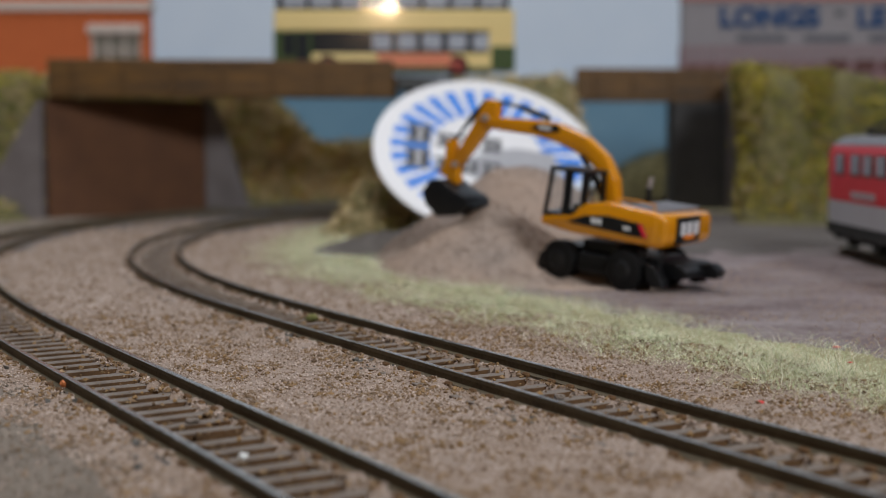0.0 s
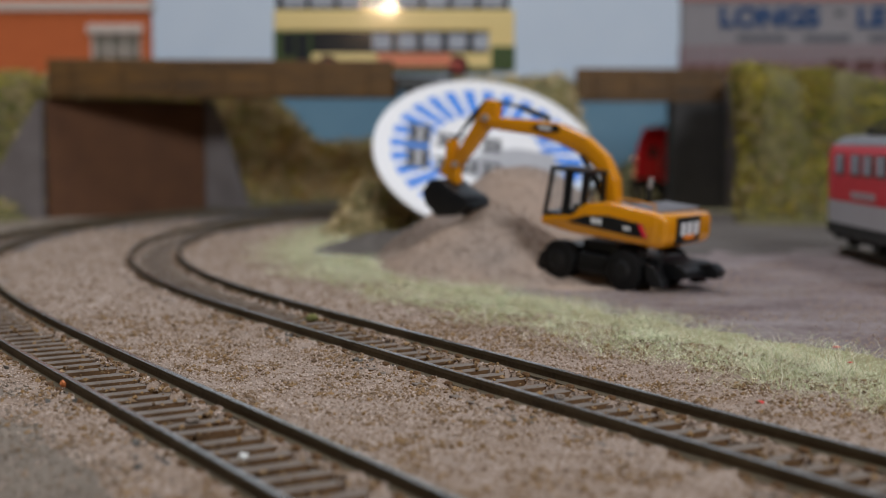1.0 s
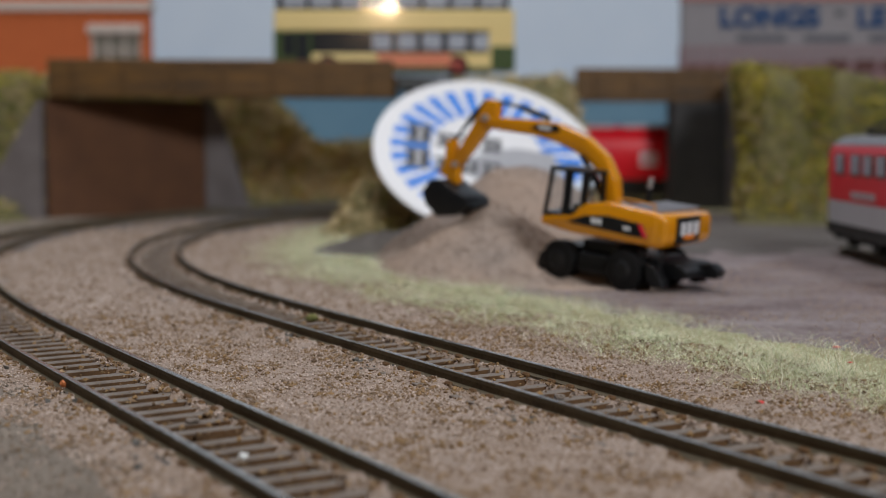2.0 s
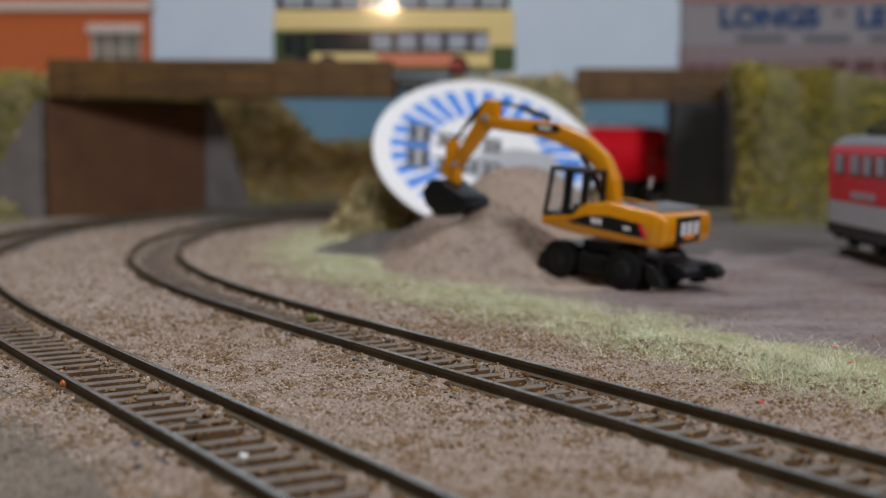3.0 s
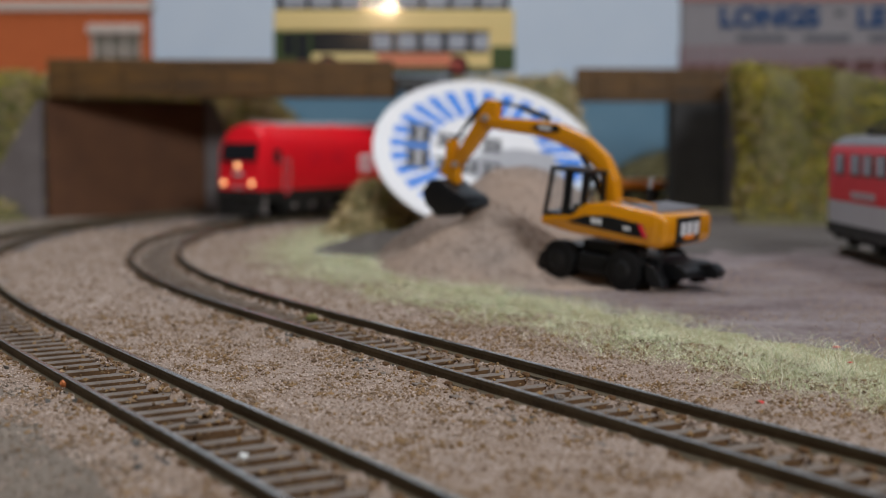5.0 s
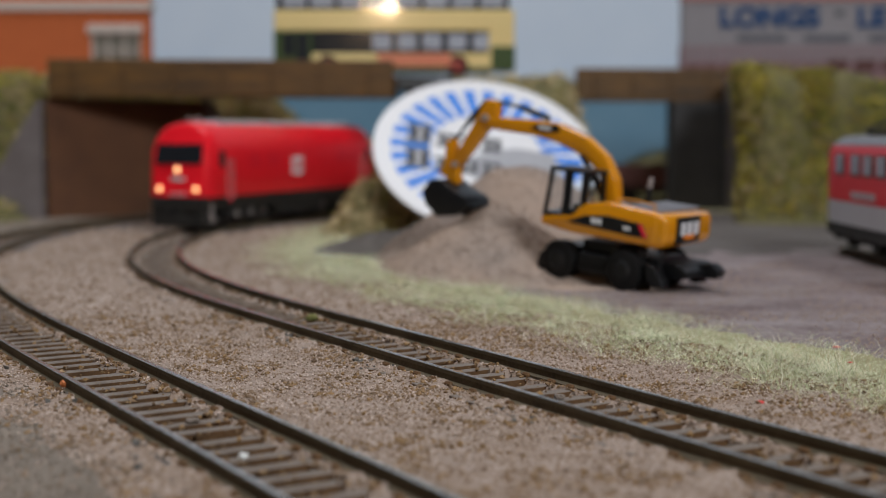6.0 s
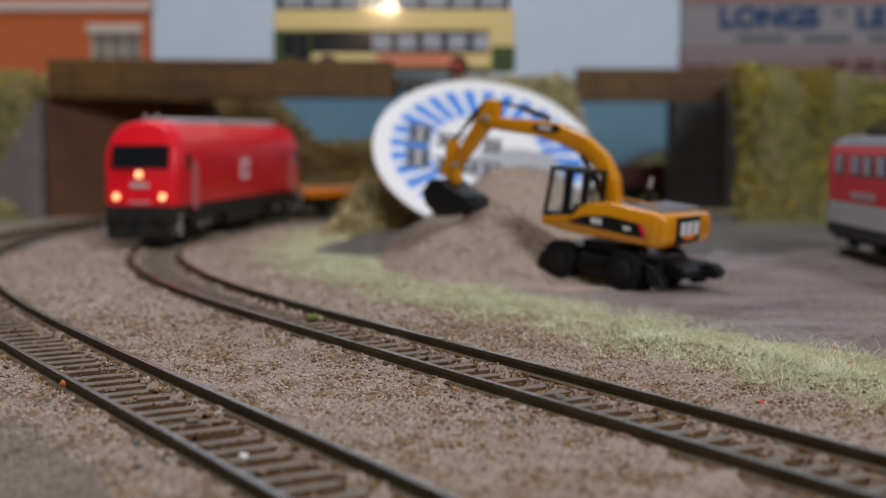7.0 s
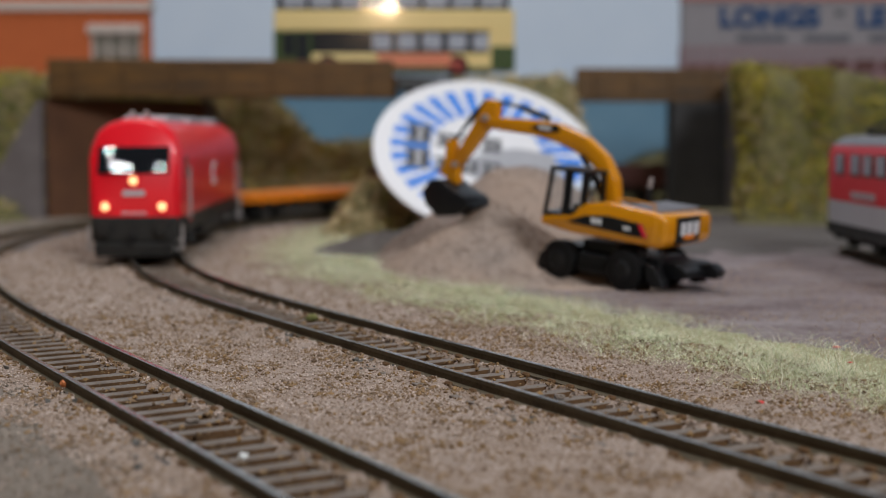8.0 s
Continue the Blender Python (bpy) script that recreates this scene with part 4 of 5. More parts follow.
    for y in (y0, y1 - 1.1):
        posts = [[(x1 - 1.0, z0), (x1, z0), (x1 - 1.6, z1), (x1 - 2.8, z1)], [(x0, z0), (x0 + 1.6, z0), (x0 + 1.6, z1), (x0, z1)], [(x0 + 5.6, z0), (x0 + 8.2, z0), (x0 + 8.2, z1), (x0 + 5.6, z1)]]
        for post in posts:
            part("cab_post", prism(bmesh.new(), post, y, y + 1.1, "y"), M_black, cab)
    bm = bmesh.new()
    box(bm, x0 - 0.4, x1 - 1.2, y0 - 0.3, y1 + 0.3, z1 - 0.3, z1 + 1.1, 0.5)
    part("cab_roof", bm, M_black, cab, smooth=True)
    bm = bmesh.new()
    box(bm, x0 - 0.2, x0 + 6, y0 - 0.1, y1 + 0.1, z0 - 1.0, z0 + 3.0, 0.4)
    part("cab_lower_panel", bm, M_black, cab)
    for nm, b in (("door_pane", (x0 + 7.4, x1 - 2.2, y1 - 0.5, y1 - 0.2, z0 + 0.6, z1)), ("rear_side_pane", (x0 + 1.5, x0 + 6.4, y1 - 0.5, y1 - 0.2, z0 + 3, z1)), ("far_side_pane", (x0 + 1.5, x1 - 2.2, y0 + 0.2, y0 + 0.5, z0 + 0.6, z1)), ("back_pane", (x0 + 0.4, x0 + 0.7, y0 + 1, y1 - 1, z0 + 3, z1))):
        bm = bmesh.new()
        box(bm, *b)
        part(nm, bm, M_glass, cab, "clear cab pane")
    bm = bmesh.new()
    box(bm, x0 + 2, x0 + 6.5, y0 + 3, y1 - 3, z0, z0 + 5, 0.8)
    box(bm, x0 + 1.6, x0 + 3.4, y0 + 3.2, y1 - 3.2, z0 + 4, z0 + 12, 0.8)
    part("cab_seat", bm, M_winframe, cab, "brown-grey cab seat")
    bm = bmesh.new()
    box(bm, x0 + 9, x0 + 11, y0 + 4.2, y1 - 4.0, z0 + 2, z0 + 5.5, 0.6)
    part("console", bm, M_yellow, cab, "yellow console")
    house = set(ex.children_recursive) - chassis
    # boom, stick and bucket, in the plane beside the cab
    by0, by1 = -2.4, 2.2

    def bent_beam(spine, y0_, y1_):
        n_ = len(spine)
        top, bot = [], []
        for i_, (x_, z_, r_) in enumerate(spine):
            xa, za, _ = spine[max(i_ - 1, 0)]
            xb, zb, _ = spine[min(i_ + 1, n_ - 1)]
            l_ = math.hypot(xb - xa, zb - za)
            nx_, nz_ = -(zb - za) / l_, (xb - xa) / l_
            top.append((x_ + nx_ * r_, z_ + nz_ * r_))
            bot.append((x_ - nx_ * r_, z_ - nz_ * r_))
        return prism(bmesh.new(), top + bot[::-1], y0_, y1_, "y", 0.8)

    boom_spine = [(2.6, U + 9, 1.5), (2.8, U + 15, 1.7), (4.0, U + 21, 2.0), (7.5, U + 26.5, 2.5), (13, U + 30.5, 3.0), (20, U + 33, 3.0), (27, U + 33.6, 2.5), (36, U + 33.2, 2.2), (43, U + 33.0, 1.9)]
    part("boom", bent_beam(boom_spine, by0, by1), M_yellow, up, smooth=True)
    bm = bmesh.new()
    for y in (by0 - 0.25, by1 - 0.05):
        prism(bm, [(19, U + 33.5), (24, U + 32.6), (28, U + 33.4), (26, U + 35), (20, U + 35.6)], y, y + 0.3, "y")
    part("boom_badge", bm, M_black, up, "black boom badge")
    bm = bmesh.new()
    box(bm, 22, 25.4, by1 + 0.1, by1 + 0.4, U + 33.5, U + 34.7)
    part("boom_badge_marks", bm, M_white, up, "pale badge mark")
    stick_spine = [(41.0, U + 40.5, 1.9), (42.0, U + 36.5, 2.9), (44.5, U + 31, 2.3), (48, U + 24, 1.9), (51.5, U + 17.5, 1.7)]
    part("stick", bent_beam(stick_spine, by0 + 0.5, by1 - 0.5), M_yellow, up, smooth=True)
    bm = bmesh.new()
    cyl(bm, (42.5, by0 - 0.5, U + 34.5), (42.5, by1 + 0.5, U + 34.5), 1.1, seg=18)
    cyl(bm, (51, by0 - 0.2, U + 17.5), (51, by1 + 0.2, U + 17.5), 0.9, seg=18)
    part("pivot_pin", bm, M_chalk, up, "worn steel pivot pin", smooth=True)
    bm = bmesh.new()
    cyl(bm, (24, -0.1, U + 37.0), (33, -0.1, U + 39.4), 0.9, seg=12)
    cyl(bm, (33, -0.1, U + 39.4), (41, -0.1, U + 40.2), 0.5, seg=12)
    part("stick_ram", bm, M_black, up, "black hydraulic ram", smooth=True)
    bm = bmesh.new()
    cyl(bm, (43.5, -0.1, U + 40.0), (49.0, -0.1, U + 32), 0.9, seg=12)
    cyl(bm, (49.0, -0.1, U + 32), (53.6, -0.1, U + 24.5), 0.5, seg=12)
    part("bucket_ram", bm, M_black, up, "black hydraulic ram", smooth=True)
    bm = bmesh.new()
    prism(bm, [(52.5, U + 25.8), (54.6, U + 25), (54.8, U + 17), (56.4, U + 13.2), (54.2, U + 12.8), (52.8, U + 17), (52.6, U + 22)], by0 + 0.3, by1 - 0.3, "y", 0.3)
    prism(bm, [(50.5, U + 18), (54.6, U + 15), (53, U + 9.5), (50, U + 11)], by0 + 0.6, by1 - 0.6, "y", 0.3)
    part("bucket_link", bm, M_yellow, up, smooth=True)
    for s in (-1, 1):
        bm = bmesh.new()
        tube(bm, [(5, s * 2.6, U + 16), (8, s * 2.9, U + 22), (12, s * 2.9, U + 27.5)], [1.0, 1.0, 0.6])
        part("boom_ram", bm, M_black, up, "black hydraulic ram", smooth=True)
    bm = bmesh.new()
    outer = [(56.2, U + 11.5), (58.5, U + 7), (56.8, U + 2.6), (52.6, U - 0.6), (46.2, U + 1.2), (42.6, U + 5.8), (44.5, U + 8.0), (49.5, U + 9.8), (52.5, U + 12)]
    prism(bm, outer, -6.5, 6.5, "y", 0.4)
    part("bucket", bm, M_black, up, "black digging bucket", smooth=True)
    for k in range(5):
        bm = bmesh.new()
        y = -5.6 + k * 2.6
        prism(bm, [(43.8, U + 6.8), (41.2, U + 5.0), (43.4, U + 4.6)], y, y + 0.9, "y")
        part("bucket_tooth", bm, M_black, up)
    # the house sits low on its ring, the arm reaches a little further; both are slewed
    low = Matrix.Translation((0, 0, 0.0045)) @ Matrix.Diagonal((1, 1, 0.8, 1))
    reach = Matrix.Translation((-0.0003, 0, -0.003)) @ Matrix.Diagonal((1.29, 1, 1, 1))
    for ob in set(ex.children_recursive) - chassis:
        ob.data.transform(low if ob in house else reach)
        if ob.parent == ex:
            ob.matrix_basis = pose(0, 0, 0.0003, 0, -2.2, 6) if ob in house else pose(0, 0, 0.0005, 0, -3.2, 6)
    return ex


excavator()


# ---- the passing train ----
def body_ring(x, w, rake, zb, ztop, zs):
    """A rounded cross section; rake pushes the upper part back."""
    h = ztop - zs
    side = [(w, zb + 1), (w, zs), (w - 0.9, zs + h * 0.30), (w * 0.80, zs + h * 0.68), (w * 0.55, zs + h * 0.90), (w * 0.25, zs + h), (0, zs + h * 1.01)]
    pts = side + [(-a, b) for a, b in side[-2::-1]] + [(-w + 0.5, zb), (w - 0.5, zb)]
    sgn = 1 if x > 0 else -1
    return [(x - sgn * rake * max(z - 29, 0), y, z) for y, z in pts]


WHEEL = 6.3


def wheelset(parent, x, r=WHEEL, half=8.0):
    bm = bmesh.new()
    cyl(bm, (0, -half, 0), (0, half, 0), 1.0, seg=10)
    for s in (-1, 1):
        cyl(bm, (0, s * (half - 1.2), 0), (0, s * (half + 1.2), 0), r, r * 0.97, seg=24)
        for k in range(6):
            box(bm, r * 0.3, r * 0.75, s * (half + 0.9), s * (half + 1.5), -0.5, 0.5, m=pose(0, 0, 0, 0, k * 60, 0))
    ob = part("wheelset", bm, M_under, parent, smooth=True, at=mm(x, 0, r))
    return ob


def diesel_locomotive():
    lo = thing("diesel_locomotive", "bright red diesel locomotive with three lit lamps", "locomotive")
    rings = [body_ring(-108, 13.2, 0.30, 15.1, 47.2, 34.5), body_ring(-106.4, 15.2, 0.24, 14.8, 48.2, 35.1), body_ring(-102, 16.3, 0.12, 14.8, 49.0, 35.6), body_ring(-95, 16.5, 0, 14.8, 49.2, 35.6)]
    rings += [body_ring(95, 16.5, 0, 14.8, 49.2, 35.6), body_ring(102, 16.3, 0.12, 14.8, 49.0, 35.6), body_ring(106.4, 15.2, 0.24, 14.8, 48.2, 35.1), body_ring(108, 13.2, 0.30, 15.1, 47.2, 34.5)]
    shell = part("body_shell", loft(bmesh.new(), rings), M_red, lo, "glossy red body shell", smooth=True)
    for s in (1, -1):
        rz = 0 if s > 0 else 180
        at = pose(0, 0, 0, 0, 0, rz)
        tilt = pose(107.4, 0, 29.5, 0, -16.7, 0)
        bm = bmesh.new()
        box(bm, -0.6, 0.9, -12.3, 12.3, 0.5, 10.2, 0.5, m=tilt)
        part("windscreen", bm, M_windscreen, lo, "dark windscreen", at=at)
        bm = bmesh.new()
        for y in (-9.8, 9.8):
            box(bm, 107.0, 108.5, y - 2.3, y + 2.3, 16.4, 20.8, 0.6)
        box(bm, 106.6, 108.4, -2.2, 2.2, 25.8, 29.4, 0.6)
        part("lamp_housing", bm, M_red, lo, at=at, smooth=True)
        for y, z in ((-9.8, 18.6), (9.8, 18.6), (0, 27.6)):
            bm = bmesh.new()
            cyl(bm, (108.2, y, z), (108.9, y, z), 1.5, 1.25, seg=18)
            part("headlamp" if s > 0 else "tail_lamp", bm, M_lamp if s > 0 else M_darkglass, lo, "warm lit headlamp" if s > 0 else "unlit lamp", at=at, smooth=True)
        bm = bmesh.new()
        box(bm, 107.6, 108.25, -3.8, 3.8, 22.3, 24.2, 0.2)
        part("number_bar", bm, M_lightgrey, lo, "pale plate of unreadable print", at=at)
        bm = bmesh.new()
        box(bm, 107.6, 108.2, -4.4, 4.4, 16.0, 16.7, 0.2)
        part("lower_bar", bm, M_lightgrey, lo, "pale thin line", at=at)
        bm = bmesh.new()
        box(bm, 100, 108.5, -14.6, 14.6, 6.5, 15.0, 0.6)
        part("buffer_beam", bm, M_under, lo, at=at)
        bm = bmesh.new()
        prism(bm, [(104, 1.6), (109.5, 1.2), (110, 5.5), (106, 7.0)], -13.5, 13.5, "y", 0.4)
        part("snow_plough", bm, M_under, lo, at=at)
        for y in (-10, 10):
            bm = bmesh.new()
            cyl(bm, (108, y, 11.2), (111, y, 11.2), 1.0, seg=14)
            cyl(bm, (111, y, 11.2), (111.8, y, 11.2), 2.7, 2.5, seg=20)
            part("buffer", bm, M_under, lo, "round black buffer", at=at, smooth=True)
            bm = bmesh.new()
            s2 = 1 if y > 0 else -1
            for z in (3.5, 6.5):
                box(bm, 103.5, 106.5, y + s2 * 3.6, y + s2 * 6.2, z, z + 0.6)
            cyl(bm, (105, y + s2 * 6.2, 3.2), (105, y + s2 * 6.2, 12), 0.55, seg=8)
            part("step", bm, M_chalk, lo, "pale corner steps", at=at)
        bm = bmesh.new()
        cyl(bm, (110, 0, 8.5), (114, 0, 8.5), 0.8, seg=10)
        box(bm, 113, 114.6, -1.4, 1.4, 7, 10, 0.4)
        part("coupling", bm, M_black, lo, at=at)
        for y in (-16.35, 16.35):
            bm = bmesh.new()
            box(bm, 91, 97, y - 0.35, y + 0.35, 28.5, 36, 0.25)
            part("cab_side_window", bm, M_darkglass, lo, at=at)
        for y in (-16.7, 16.7):
            for x in (83.2, 88.4):
                part("grab_rail", cyl(bmesh.new(), (x, y, 13.5), (x, y, 32), 0.3, seg=8), M_chalk, lo, "pale grab rail by the cab door", at=at)
        for y in (-16.5, 16.5):
            bm = bmesh.new()
            box(bm, 83.8, 87.8, y - 0.15, y + 0.15, 12.5, 33.5, 0.1)
            part("cab_door", bm, M_red2, lo, at=at)
    for y in (-16.5, 16.5):
        s = 1 if y > 0 else -1
        bm = bmesh.new()
        box(bm, 1, 14, y - 0.15 * s, y + 0.35 * s, 23.4, 32.4, 0.15)
        plate = part("side_emblem", bm, M_white, lo, "white square emblem plate")
        bm = bmesh.new()
        box(bm, 3.4, 6.6, y, y + 0.5 * s, 25.8, 30)
        box(bm, 8.4, 11.6, y, y + 0.5 * s, 25.8, 30)
        part("emblem_bars", bm, M_red2, plate)
        for x0 in (-80, -62, 30, 52):
            bm = bmesh.new()
            for k in range(6):
                box(bm, x0, x0 + 14, y - 0.2, y + 0.2, 37.0 - k * 1.1 - 3, 37.5 - k * 1.1 - 3)
            part("side_louvre", bm, M_red2, lo)
    bm = bmesh.new()
    for x0, x1, w in ((-84, -50, 8.5), (-46, -14, 7.5), (-8, 26, 9), (32, 80, 8)):
        box(bm, x0, x1, -w, w, 48.0, 50.0, 0.6)
        for k in range(int((x1 - x0) / 4)):
            box(bm, x0 + 1 + k * 4, x0 + 2.6 + k * 4, -w + 1, w - 1, 49.8, 50.5)
    part("roof_grille", bm, M_lightgrey, lo, "pale grey roof grilles")
    bm = bmesh.new()
    for y in (-2.5, 2.5):
        cyl(bm, (86, y, 48.0), (92, y, 51.2), 0.5, 1.0, seg=10)
    part("roof_horn", bm, M_chalk, lo, smooth=True)
    bm = bmesh.new()
    box(bm, -102, 102, -15.0, 15.0, 8.5, 15.2, 0.5)
    box(bm, -30, 30, -14.5, 14.5, 3.5, 9, 1.2)
    for x in (-24, -8, 8, 24):
        box(bm, x - 6, x + 6, -14.9, 14.9, 4.2, 8.2, 0.4)
    part("underframe", bm, M_under, lo, "dark underframe and fuel tank")
    for ob in lo.children_recursive:
        ob.data.transform(Matrix.Diagonal((0.867, 1, 1, 1)))
    bogies = []
    for x in (-53.8, 53.8):
        bm = bmesh.new()
        for s in (-1, 1):
            prism(bm, [(-26, 7), (-21, 8.6), (21, 8.6), (26, 7), (24, 4.2), (17, 4.8), (9, 3.6), (-9, 3.6), (-17, 4.8), (-24, 4.2)], s * 10.6, s * 13.4, "y", 0.3)
            for k in (-18.5, 0, 18.5):
                box(bm, k - 2.6, k + 2.6, s * 13, s * 14.4, 4.4, 8.6, 0.5)
                cyl(bm, (k + 6, s * 13.8, 4.5), (k + 6, s * 13.8, 9), 1.3, seg=10)
        box(bm, -8, 8, -11, 11, 6, 9.5, 0.4)
        bg = part("bogie", bm, M_under, lo, "dark bogie with three axles", at=mm(x, 0, 0))
        for s in (-1, 1):
            for k in (-18.5, 0, 18.5):
                part("axle_cap", cyl(bmesh.new(), (k, s * 14.2, 6.3), (k, s * 15.0, 6.3), 1.3, seg=12), M_chalk, bg, "pale axle cap", smooth=True)
        bogies.append((bg, x, [(wheelset(bg, k), k) for k in (-18.5, 0, 18.5)]))
    return lo, bogies


def flat_wagon(label, mat_, length, sides):
    wg = thing("flat_wagon", label, "wagon", group="wagons of the train")
    h = length / 2
    bm = bmesh.new()
    box(bm, -h, h, -15, 15, 11.2, 13.6, 0.4)
    part("deck", bm, mat_, wg)
    bm = bmesh.new()
    for s in (-1, 1):
        box(bm, -h, h, s * 14.6, s * 15.4, 9.6, 13.2 + sides, 0.2)
        for k in range(int(length / 12)):
            x = -h + 4 + k * 12
            box(bm, x, x + 1.4, s * 15.0, s * 16.1, 8.6, 13.4 + sides, 0.2)
    for x in (-h, h - 0.8):
        box(bm, x, x + 0.8, -15, 15, 9.6, 13.2 + sides)
    part("side_board", bm, mat_, wg)
    bm = bmesh.new()
    box(bm, -h + 2, h - 2, -9, -7, 6, 11.4, 0.3)
    box(bm, -h + 2, h - 2, 7, 9, 6, 11.4, 0.3)
    prism(bm, [(-h * 0.5, 8), (h * 0.5, 8), (h * 0.35, 5), (-h * 0.35, 5)], -8.5, 8.5, "y", 0.2)
    part("underframe", bm, M_under, wg)
    for s in (-1, 1):
        for y in (-10, 10):
            bm = bmesh.new()
            cyl(bm, (s * h, y, 11.5), (s * (h + 3), y, 11.5), 0.9, seg=10)
            cyl(bm, (s * (h + 3), y, 11.5), (s * (h + 3.6), y, 11.5), 2.4, seg=16)
            part("buffer", bm, M_chalk if s > 0 else M_under, wg, smooth=True)
    bogies = []
    for x in (-h * 0.66, h * 0.66):
        bm = bmesh.new()
        for s in (-1, 1):
            prism(bm, [(-15, 6.5), (-8, 8.4), (8, 8.4), (15, 6.5), (13, 4), (5, 4.6), (-5, 4.6), (-13, 4)], s * 9.6, s * 11.6, "y", 0.2)
        box(bm, -4, 4, -10, 10, 6, 9, 0.3)
        bg = part("bogie", bm, M_under, wg, at=mm(x, 0, 0))
        bogies.append((bg, x, [(wheelset(bg, k, 5.4), k) for k in (-10.5, 10.5)]))
    return wg, bogies


LOCO, LOCO_BOGIES = diesel_locomotive()
WAGONS = [(flat_wagon("low orange flat wagon with black underframe", M_orange, 148, 0.4), 274)]
for start in (432, 590, 748):
    WAGONS.append((flat_wagon("dark oxide red low-sided wagon", M_brownred, 150, 10.5), start))


# ---- parked railcar on the yard siding ----
def parked_locomotive():
    p = thing("parked_locomotive", "red and light grey electric locomotive parked on the siding", "locomotive", mm(166.6, 511, 0, 0, 0, -90))
    L = 185
    ringset = []
    for x, w, b in ((0, 12.0, 10.5), (1.2, 14.5, 10.2), (4, 16.2, 10), (10, 16.6, 10), (L, 16.6, 10)):
        side = [(w, 18.6), (w, 37), (w - 1.2, 39.8), (w * 0.7, 42.2), (0, 43.0)]
        ringset.append([(x, y, z) for y, z in side + [(-y, z) for y, z in side[-2::-1]]])
    part("upper_shell", loft(bmesh.new(), ringset), M_red2, p, "glossy red upper shell", smooth=True)
    bm = bmesh.new()
    loft(bm, [[(x, y, z) for y, z in ((w, 10.2), (w, 18.6), (-w, 18.6), (-w, 10.2))] for x, w in ((0, 12.0), (1.2, 14.5), (4, 16.2), (10, 16.6), (L, 16.6))])
    part("lower_band", bm, M_lightgrey, p, "light grey lower band")
    bm = bmesh.new()
    box(bm, 3, L, -16.2, 16.2, 5.5, 10.4, 0.5)
    part("underframe", bm, M_under, p)
    bm = bmesh.new()
    loft(bm, [[(x, y, z) for y, z in ((w, 39.7), (w * 0.72, 42.7), (0, 43.6), (-w * 0.72, 42.7), (-w, 39.7))] for x, w in ((2.5, 14.2), (6, 15.8), (L - 1, 15.8))])
    part("roof", bm, M_roof, p, "grey roof")
    for x0, x1 in ((14, 25), (32, 43.5), (46, 57.5), (60, 71.5), (74, 85.5), (88, 99.5)):
        bm = bmesh.new()
        box(bm, x0, x1, -16.95, -16.3, 28.5, 36.2, 0.4)
        fr = part("window", bm, M_darkglass, p, "dark framed side window")
        bm = bmesh.new()
        box(bm, x0 + 1.2, x1 - 1.2, -17.15, -16.8, 29.2, 35.5, 0.2)
        part("pane", bm, M_pale_pane, fr, "pale grey-blue pane")
    bm = bmesh.new()
    for k in range(6):
        box(bm, 34 + k * 4.6, 37.2 + k * 4.6, -16.9, -16.4, 20.2, 22.8)
    part("side_marks", bm, M_lightgrey, p, "pale unreadable side lettering")
    bm = bmesh.new()
    for k in range(3):
        cyl(bm, (22 + k * 9, -6, 42), (22 + k * 9, -6, 45.5), 1.3, 0.9, seg=10)
    box(bm, 20, 46, -8, 8, 44.6, 45.8, 0.3)
    tube(bm, [(24, -7, 46), (40, -6, 48.5), (60, -6, 46.5)], 0.5)
    part("roof_gear", bm, M_under, p, "dark roof insulators and pantograph base")
    for x0 in (26, 150):
        bm = bmesh.new()
        for s in (-1, 1):
            prism(bm, [(-24, 7), (-16, 9), (16, 9), (24, 7), (20, 3.5), (8, 4.4), (-8, 4.4), (-20, 3.5)], s * 10.8, s * 13.6, "y", 0.3)
            for k in (-15, 0, 15):
                box(bm, k - 2.6, k + 2.6, s * 13.2, s * 15.4, 3.8, 8.6, 0.5)
        bg = part("bogie", bm, M_under, p, at=mm(x0, 0, 0))
        for k in (-15, 15):
            wheelset(bg, k)
    bm = bmesh.new()
    for y in (-10, 10):
        cyl(bm, (1, y, 11.2), (-3, y, 11.2), 1.0, seg=12)
        cyl(bm, (-3, y, 11.2), (-3.8, y, 11.2), 2.6, seg=18)
    part("buffer", bm, M_under, p, smooth=True)
    bm = bmesh.new()
    box(bm, 1.0, 6, -12.5, 12.5, 3, 10.3, 0.6)
    part("buffer_beam", bm, M_under, p)
    return p


parked_locomotive()


# ---- small scraps on the ground ----
def scrap(name, label, x, y, r, mat_, category, seed, flat=0.6, level=None):
    rs = random.Random(seed)
    bm = bmesh.new()
    bmesh.ops.create_icosphere(bm, subdivisions=2, radius=r)
    for v in bm.verts:
        k = 1 + rs.uniform(-0.22, 0.22)
        v.co = Vector((v.co.x * k, v.co.y * k, v.co.z * flat * k))
    z = level if level is not None else float(ground_height(np.array([x]), np.array([y]))[0])
    return tagged(part(name, bm, mat_, at=mm(x, y, z + r * flat * 0.6)), label, category)


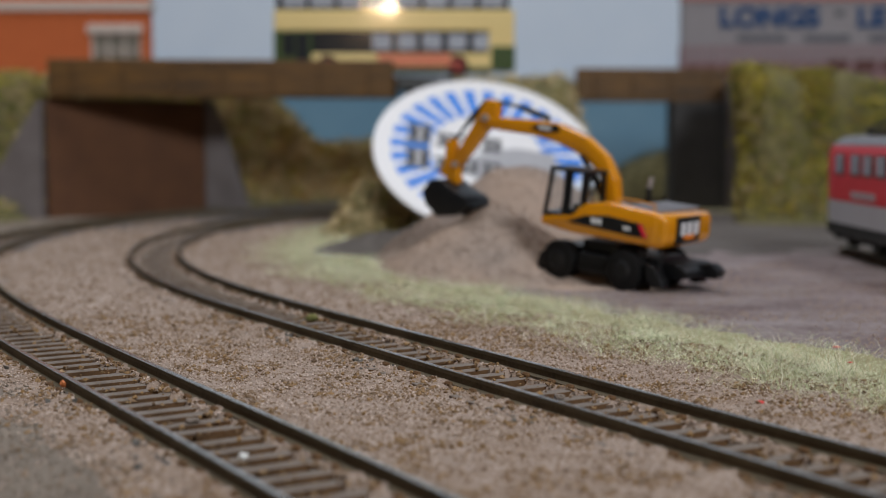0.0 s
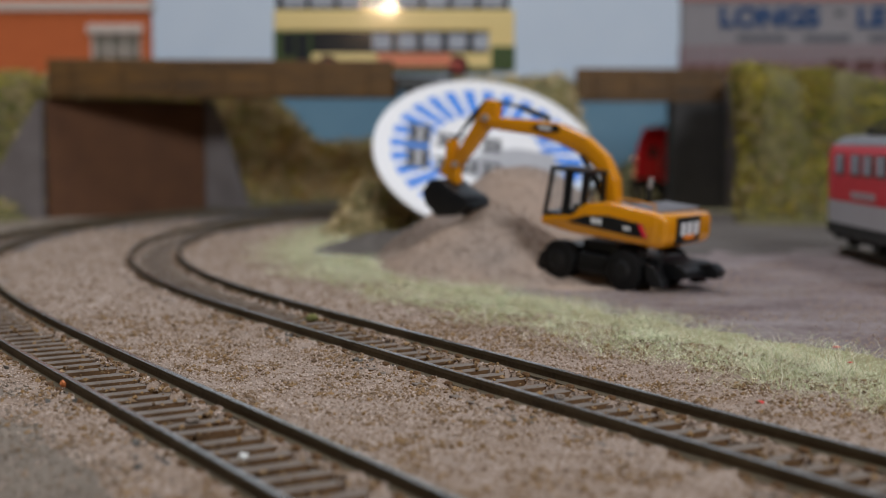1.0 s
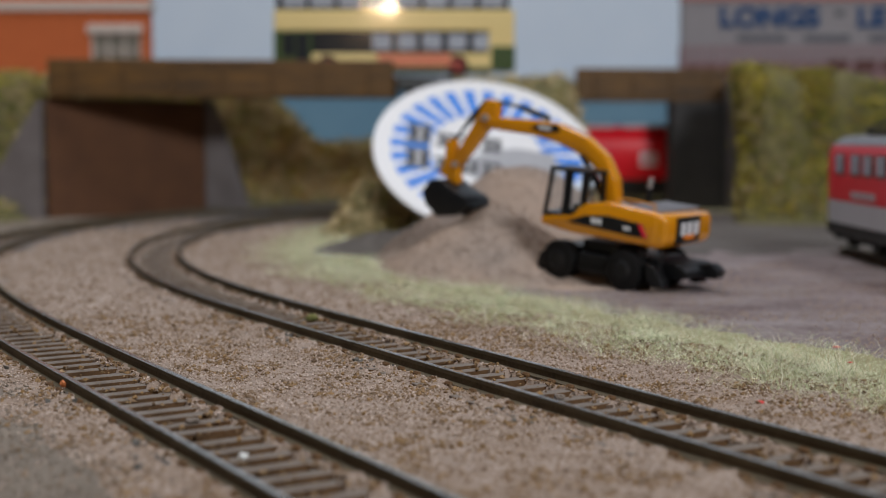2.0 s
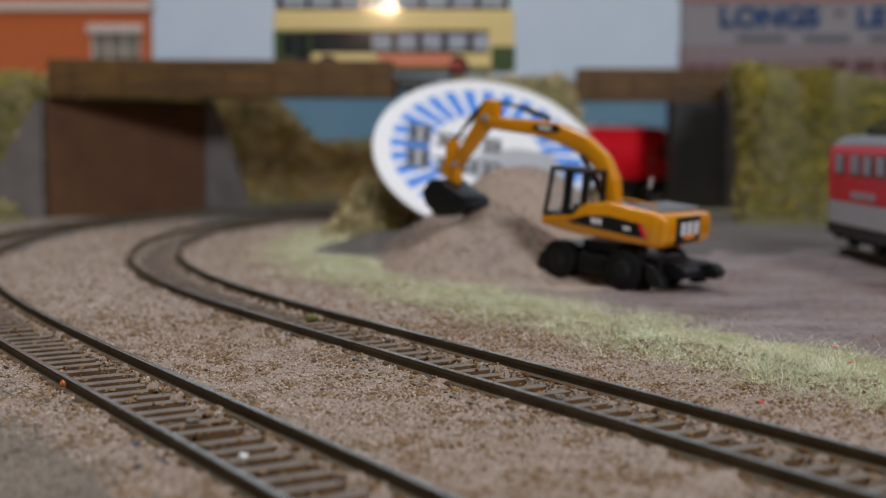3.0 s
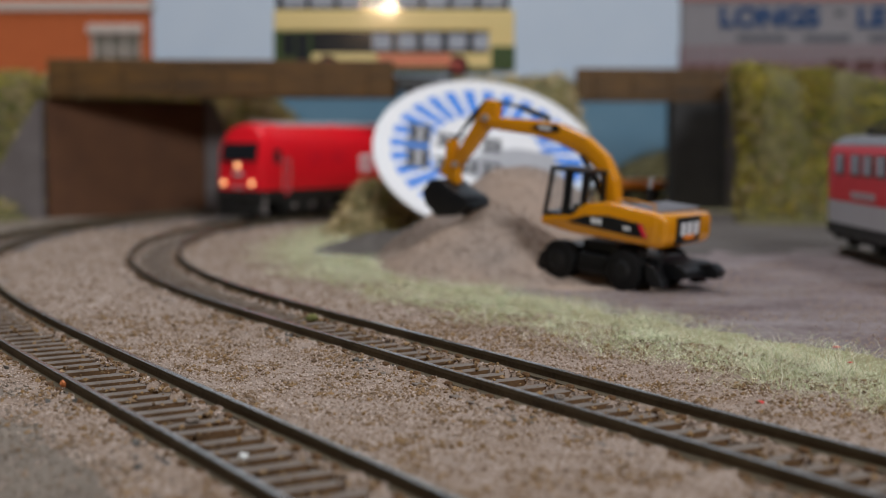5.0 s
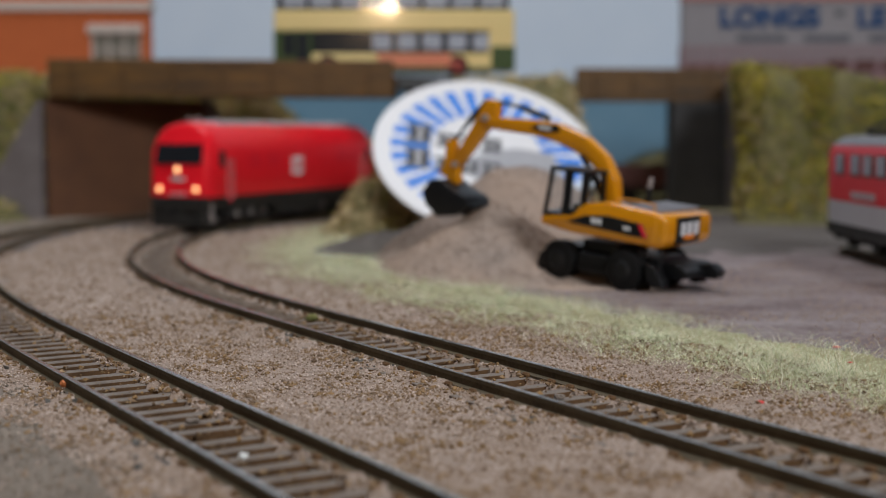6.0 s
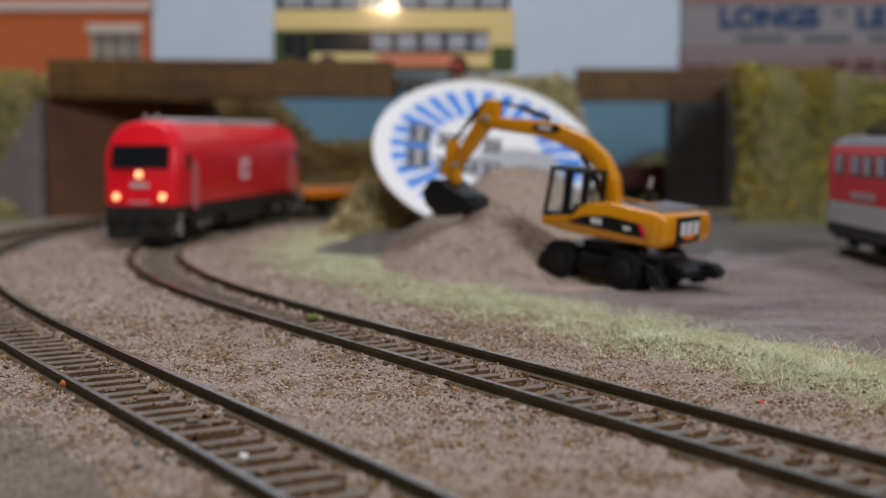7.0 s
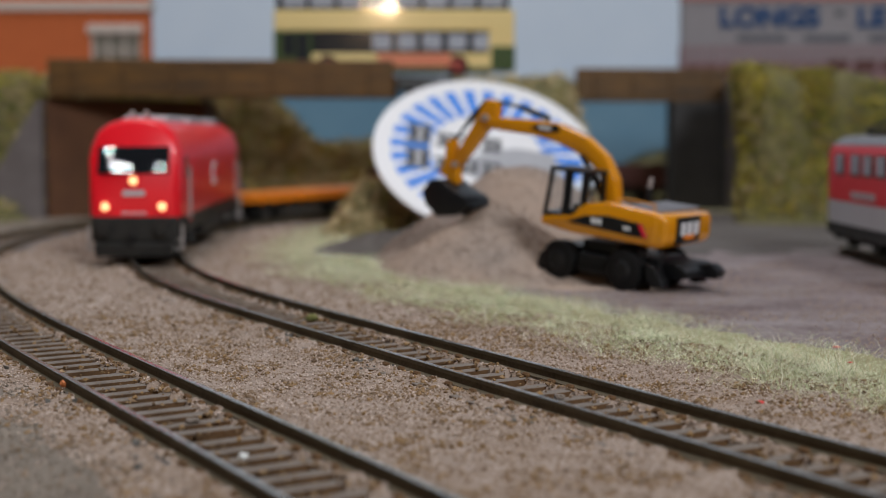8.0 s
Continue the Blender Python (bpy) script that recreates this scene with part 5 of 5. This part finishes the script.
scrap("paper_scrap", "small red scrap lying on the ballast", 54.2, 219, 0.8, M_red_scrap, "scrap", 1, 0.3)
scrap("orange_stone", "small orange stone beside the sleeper ends", -67.9, 231.6, 1.3, M_orange_scrap, "stone", 2)
scrap("moss_tuft", "small olive moss tuft between the rails", -32.7, 321.6, 1.7, M_moss, "moss", 6, 0.5, -2.6)
scrap("white_chip", "small shiny white chip between the rails", -28.5, 182.1, 0.7, M_white_chip, "chip", 3, 0.6, -2.6)
scrap("track_pebble", "grey pebble lying between the rails", -40.1, 204.6, 1.1, M_sleeper, "stone", 4, 0.5, -2.6)
scrap("track_pebble", "grey pebble lying between the rails", 20.3, 224, 1.0, M_sleeper, "stone", 5, 0.5, -2.6)
for k, (x, y, r) in enumerate(((92, 262, 0.9), (97, 270, 0.7), (86, 281, 0.8), (101, 292, 0.6), (83, 262, 0.6))):
    scrap("red_fleck", "small dull red fleck on the grey yard", x, y, r, M_red2, "scrap", 20 + k, 0.25)


# ---- everything that moves ----
def nose_at(t):
    """How far the train's nose is from the line's start, in millimetres."""
    return 972.75 - 85.001 * t + 0.8299 * t * t


def ride(ob, bogies, centre_offset, wheel_r):
    """Carries a vehicle along the line: body by its two pivots, bogies by the line's own heading, wheels by the way rolled."""
    reach = abs(bogies[0][1])
    rows, bogie_rows, wheel_rows = [], [[] for _ in bogies], []
    for i in range(81):
        t = i * 0.1
        s = nose_at(t) + centre_offset
        xf, yf, hf = point_b(s - reach)
        xr, yr, hr = point_b(s + reach)
        yaw = math.degrees(math.atan2(yf - yr, xf - xr))
        rows.append((t, mm((xf + xr) / 2, (yf + yr) / 2, 0, 0, 0, yaw)))
        for k, (bg, x, ws) in enumerate(bogies):
            h = hf if x > 0 else hr
            turn = (math.degrees(h) + 180 - yaw + 180) % 360 - 180
            bogie_rows[k].append((t, mm(x, 0, 0, 0, 0, turn)))
        wheel_rows.append((t, math.degrees((nose_at(0) - nose_at(t)) / wheel_r)))
    walk(ob, rows)
    for k, (bg, x, ws) in enumerate(bogies):
        walk(bg, bogie_rows[k])
        for w, off in ws:
            walk(w, [(t, mm(off, 0, wheel_r, 0, a, 0)) for t, a in wheel_rows])


def motions():
    ride(LOCO, LOCO_BOGIES, 96.1, WHEEL)
    for (wagon, bogies), offset in WAGONS:
        ride(wagon, bogies, offset, 5.4)


motions()
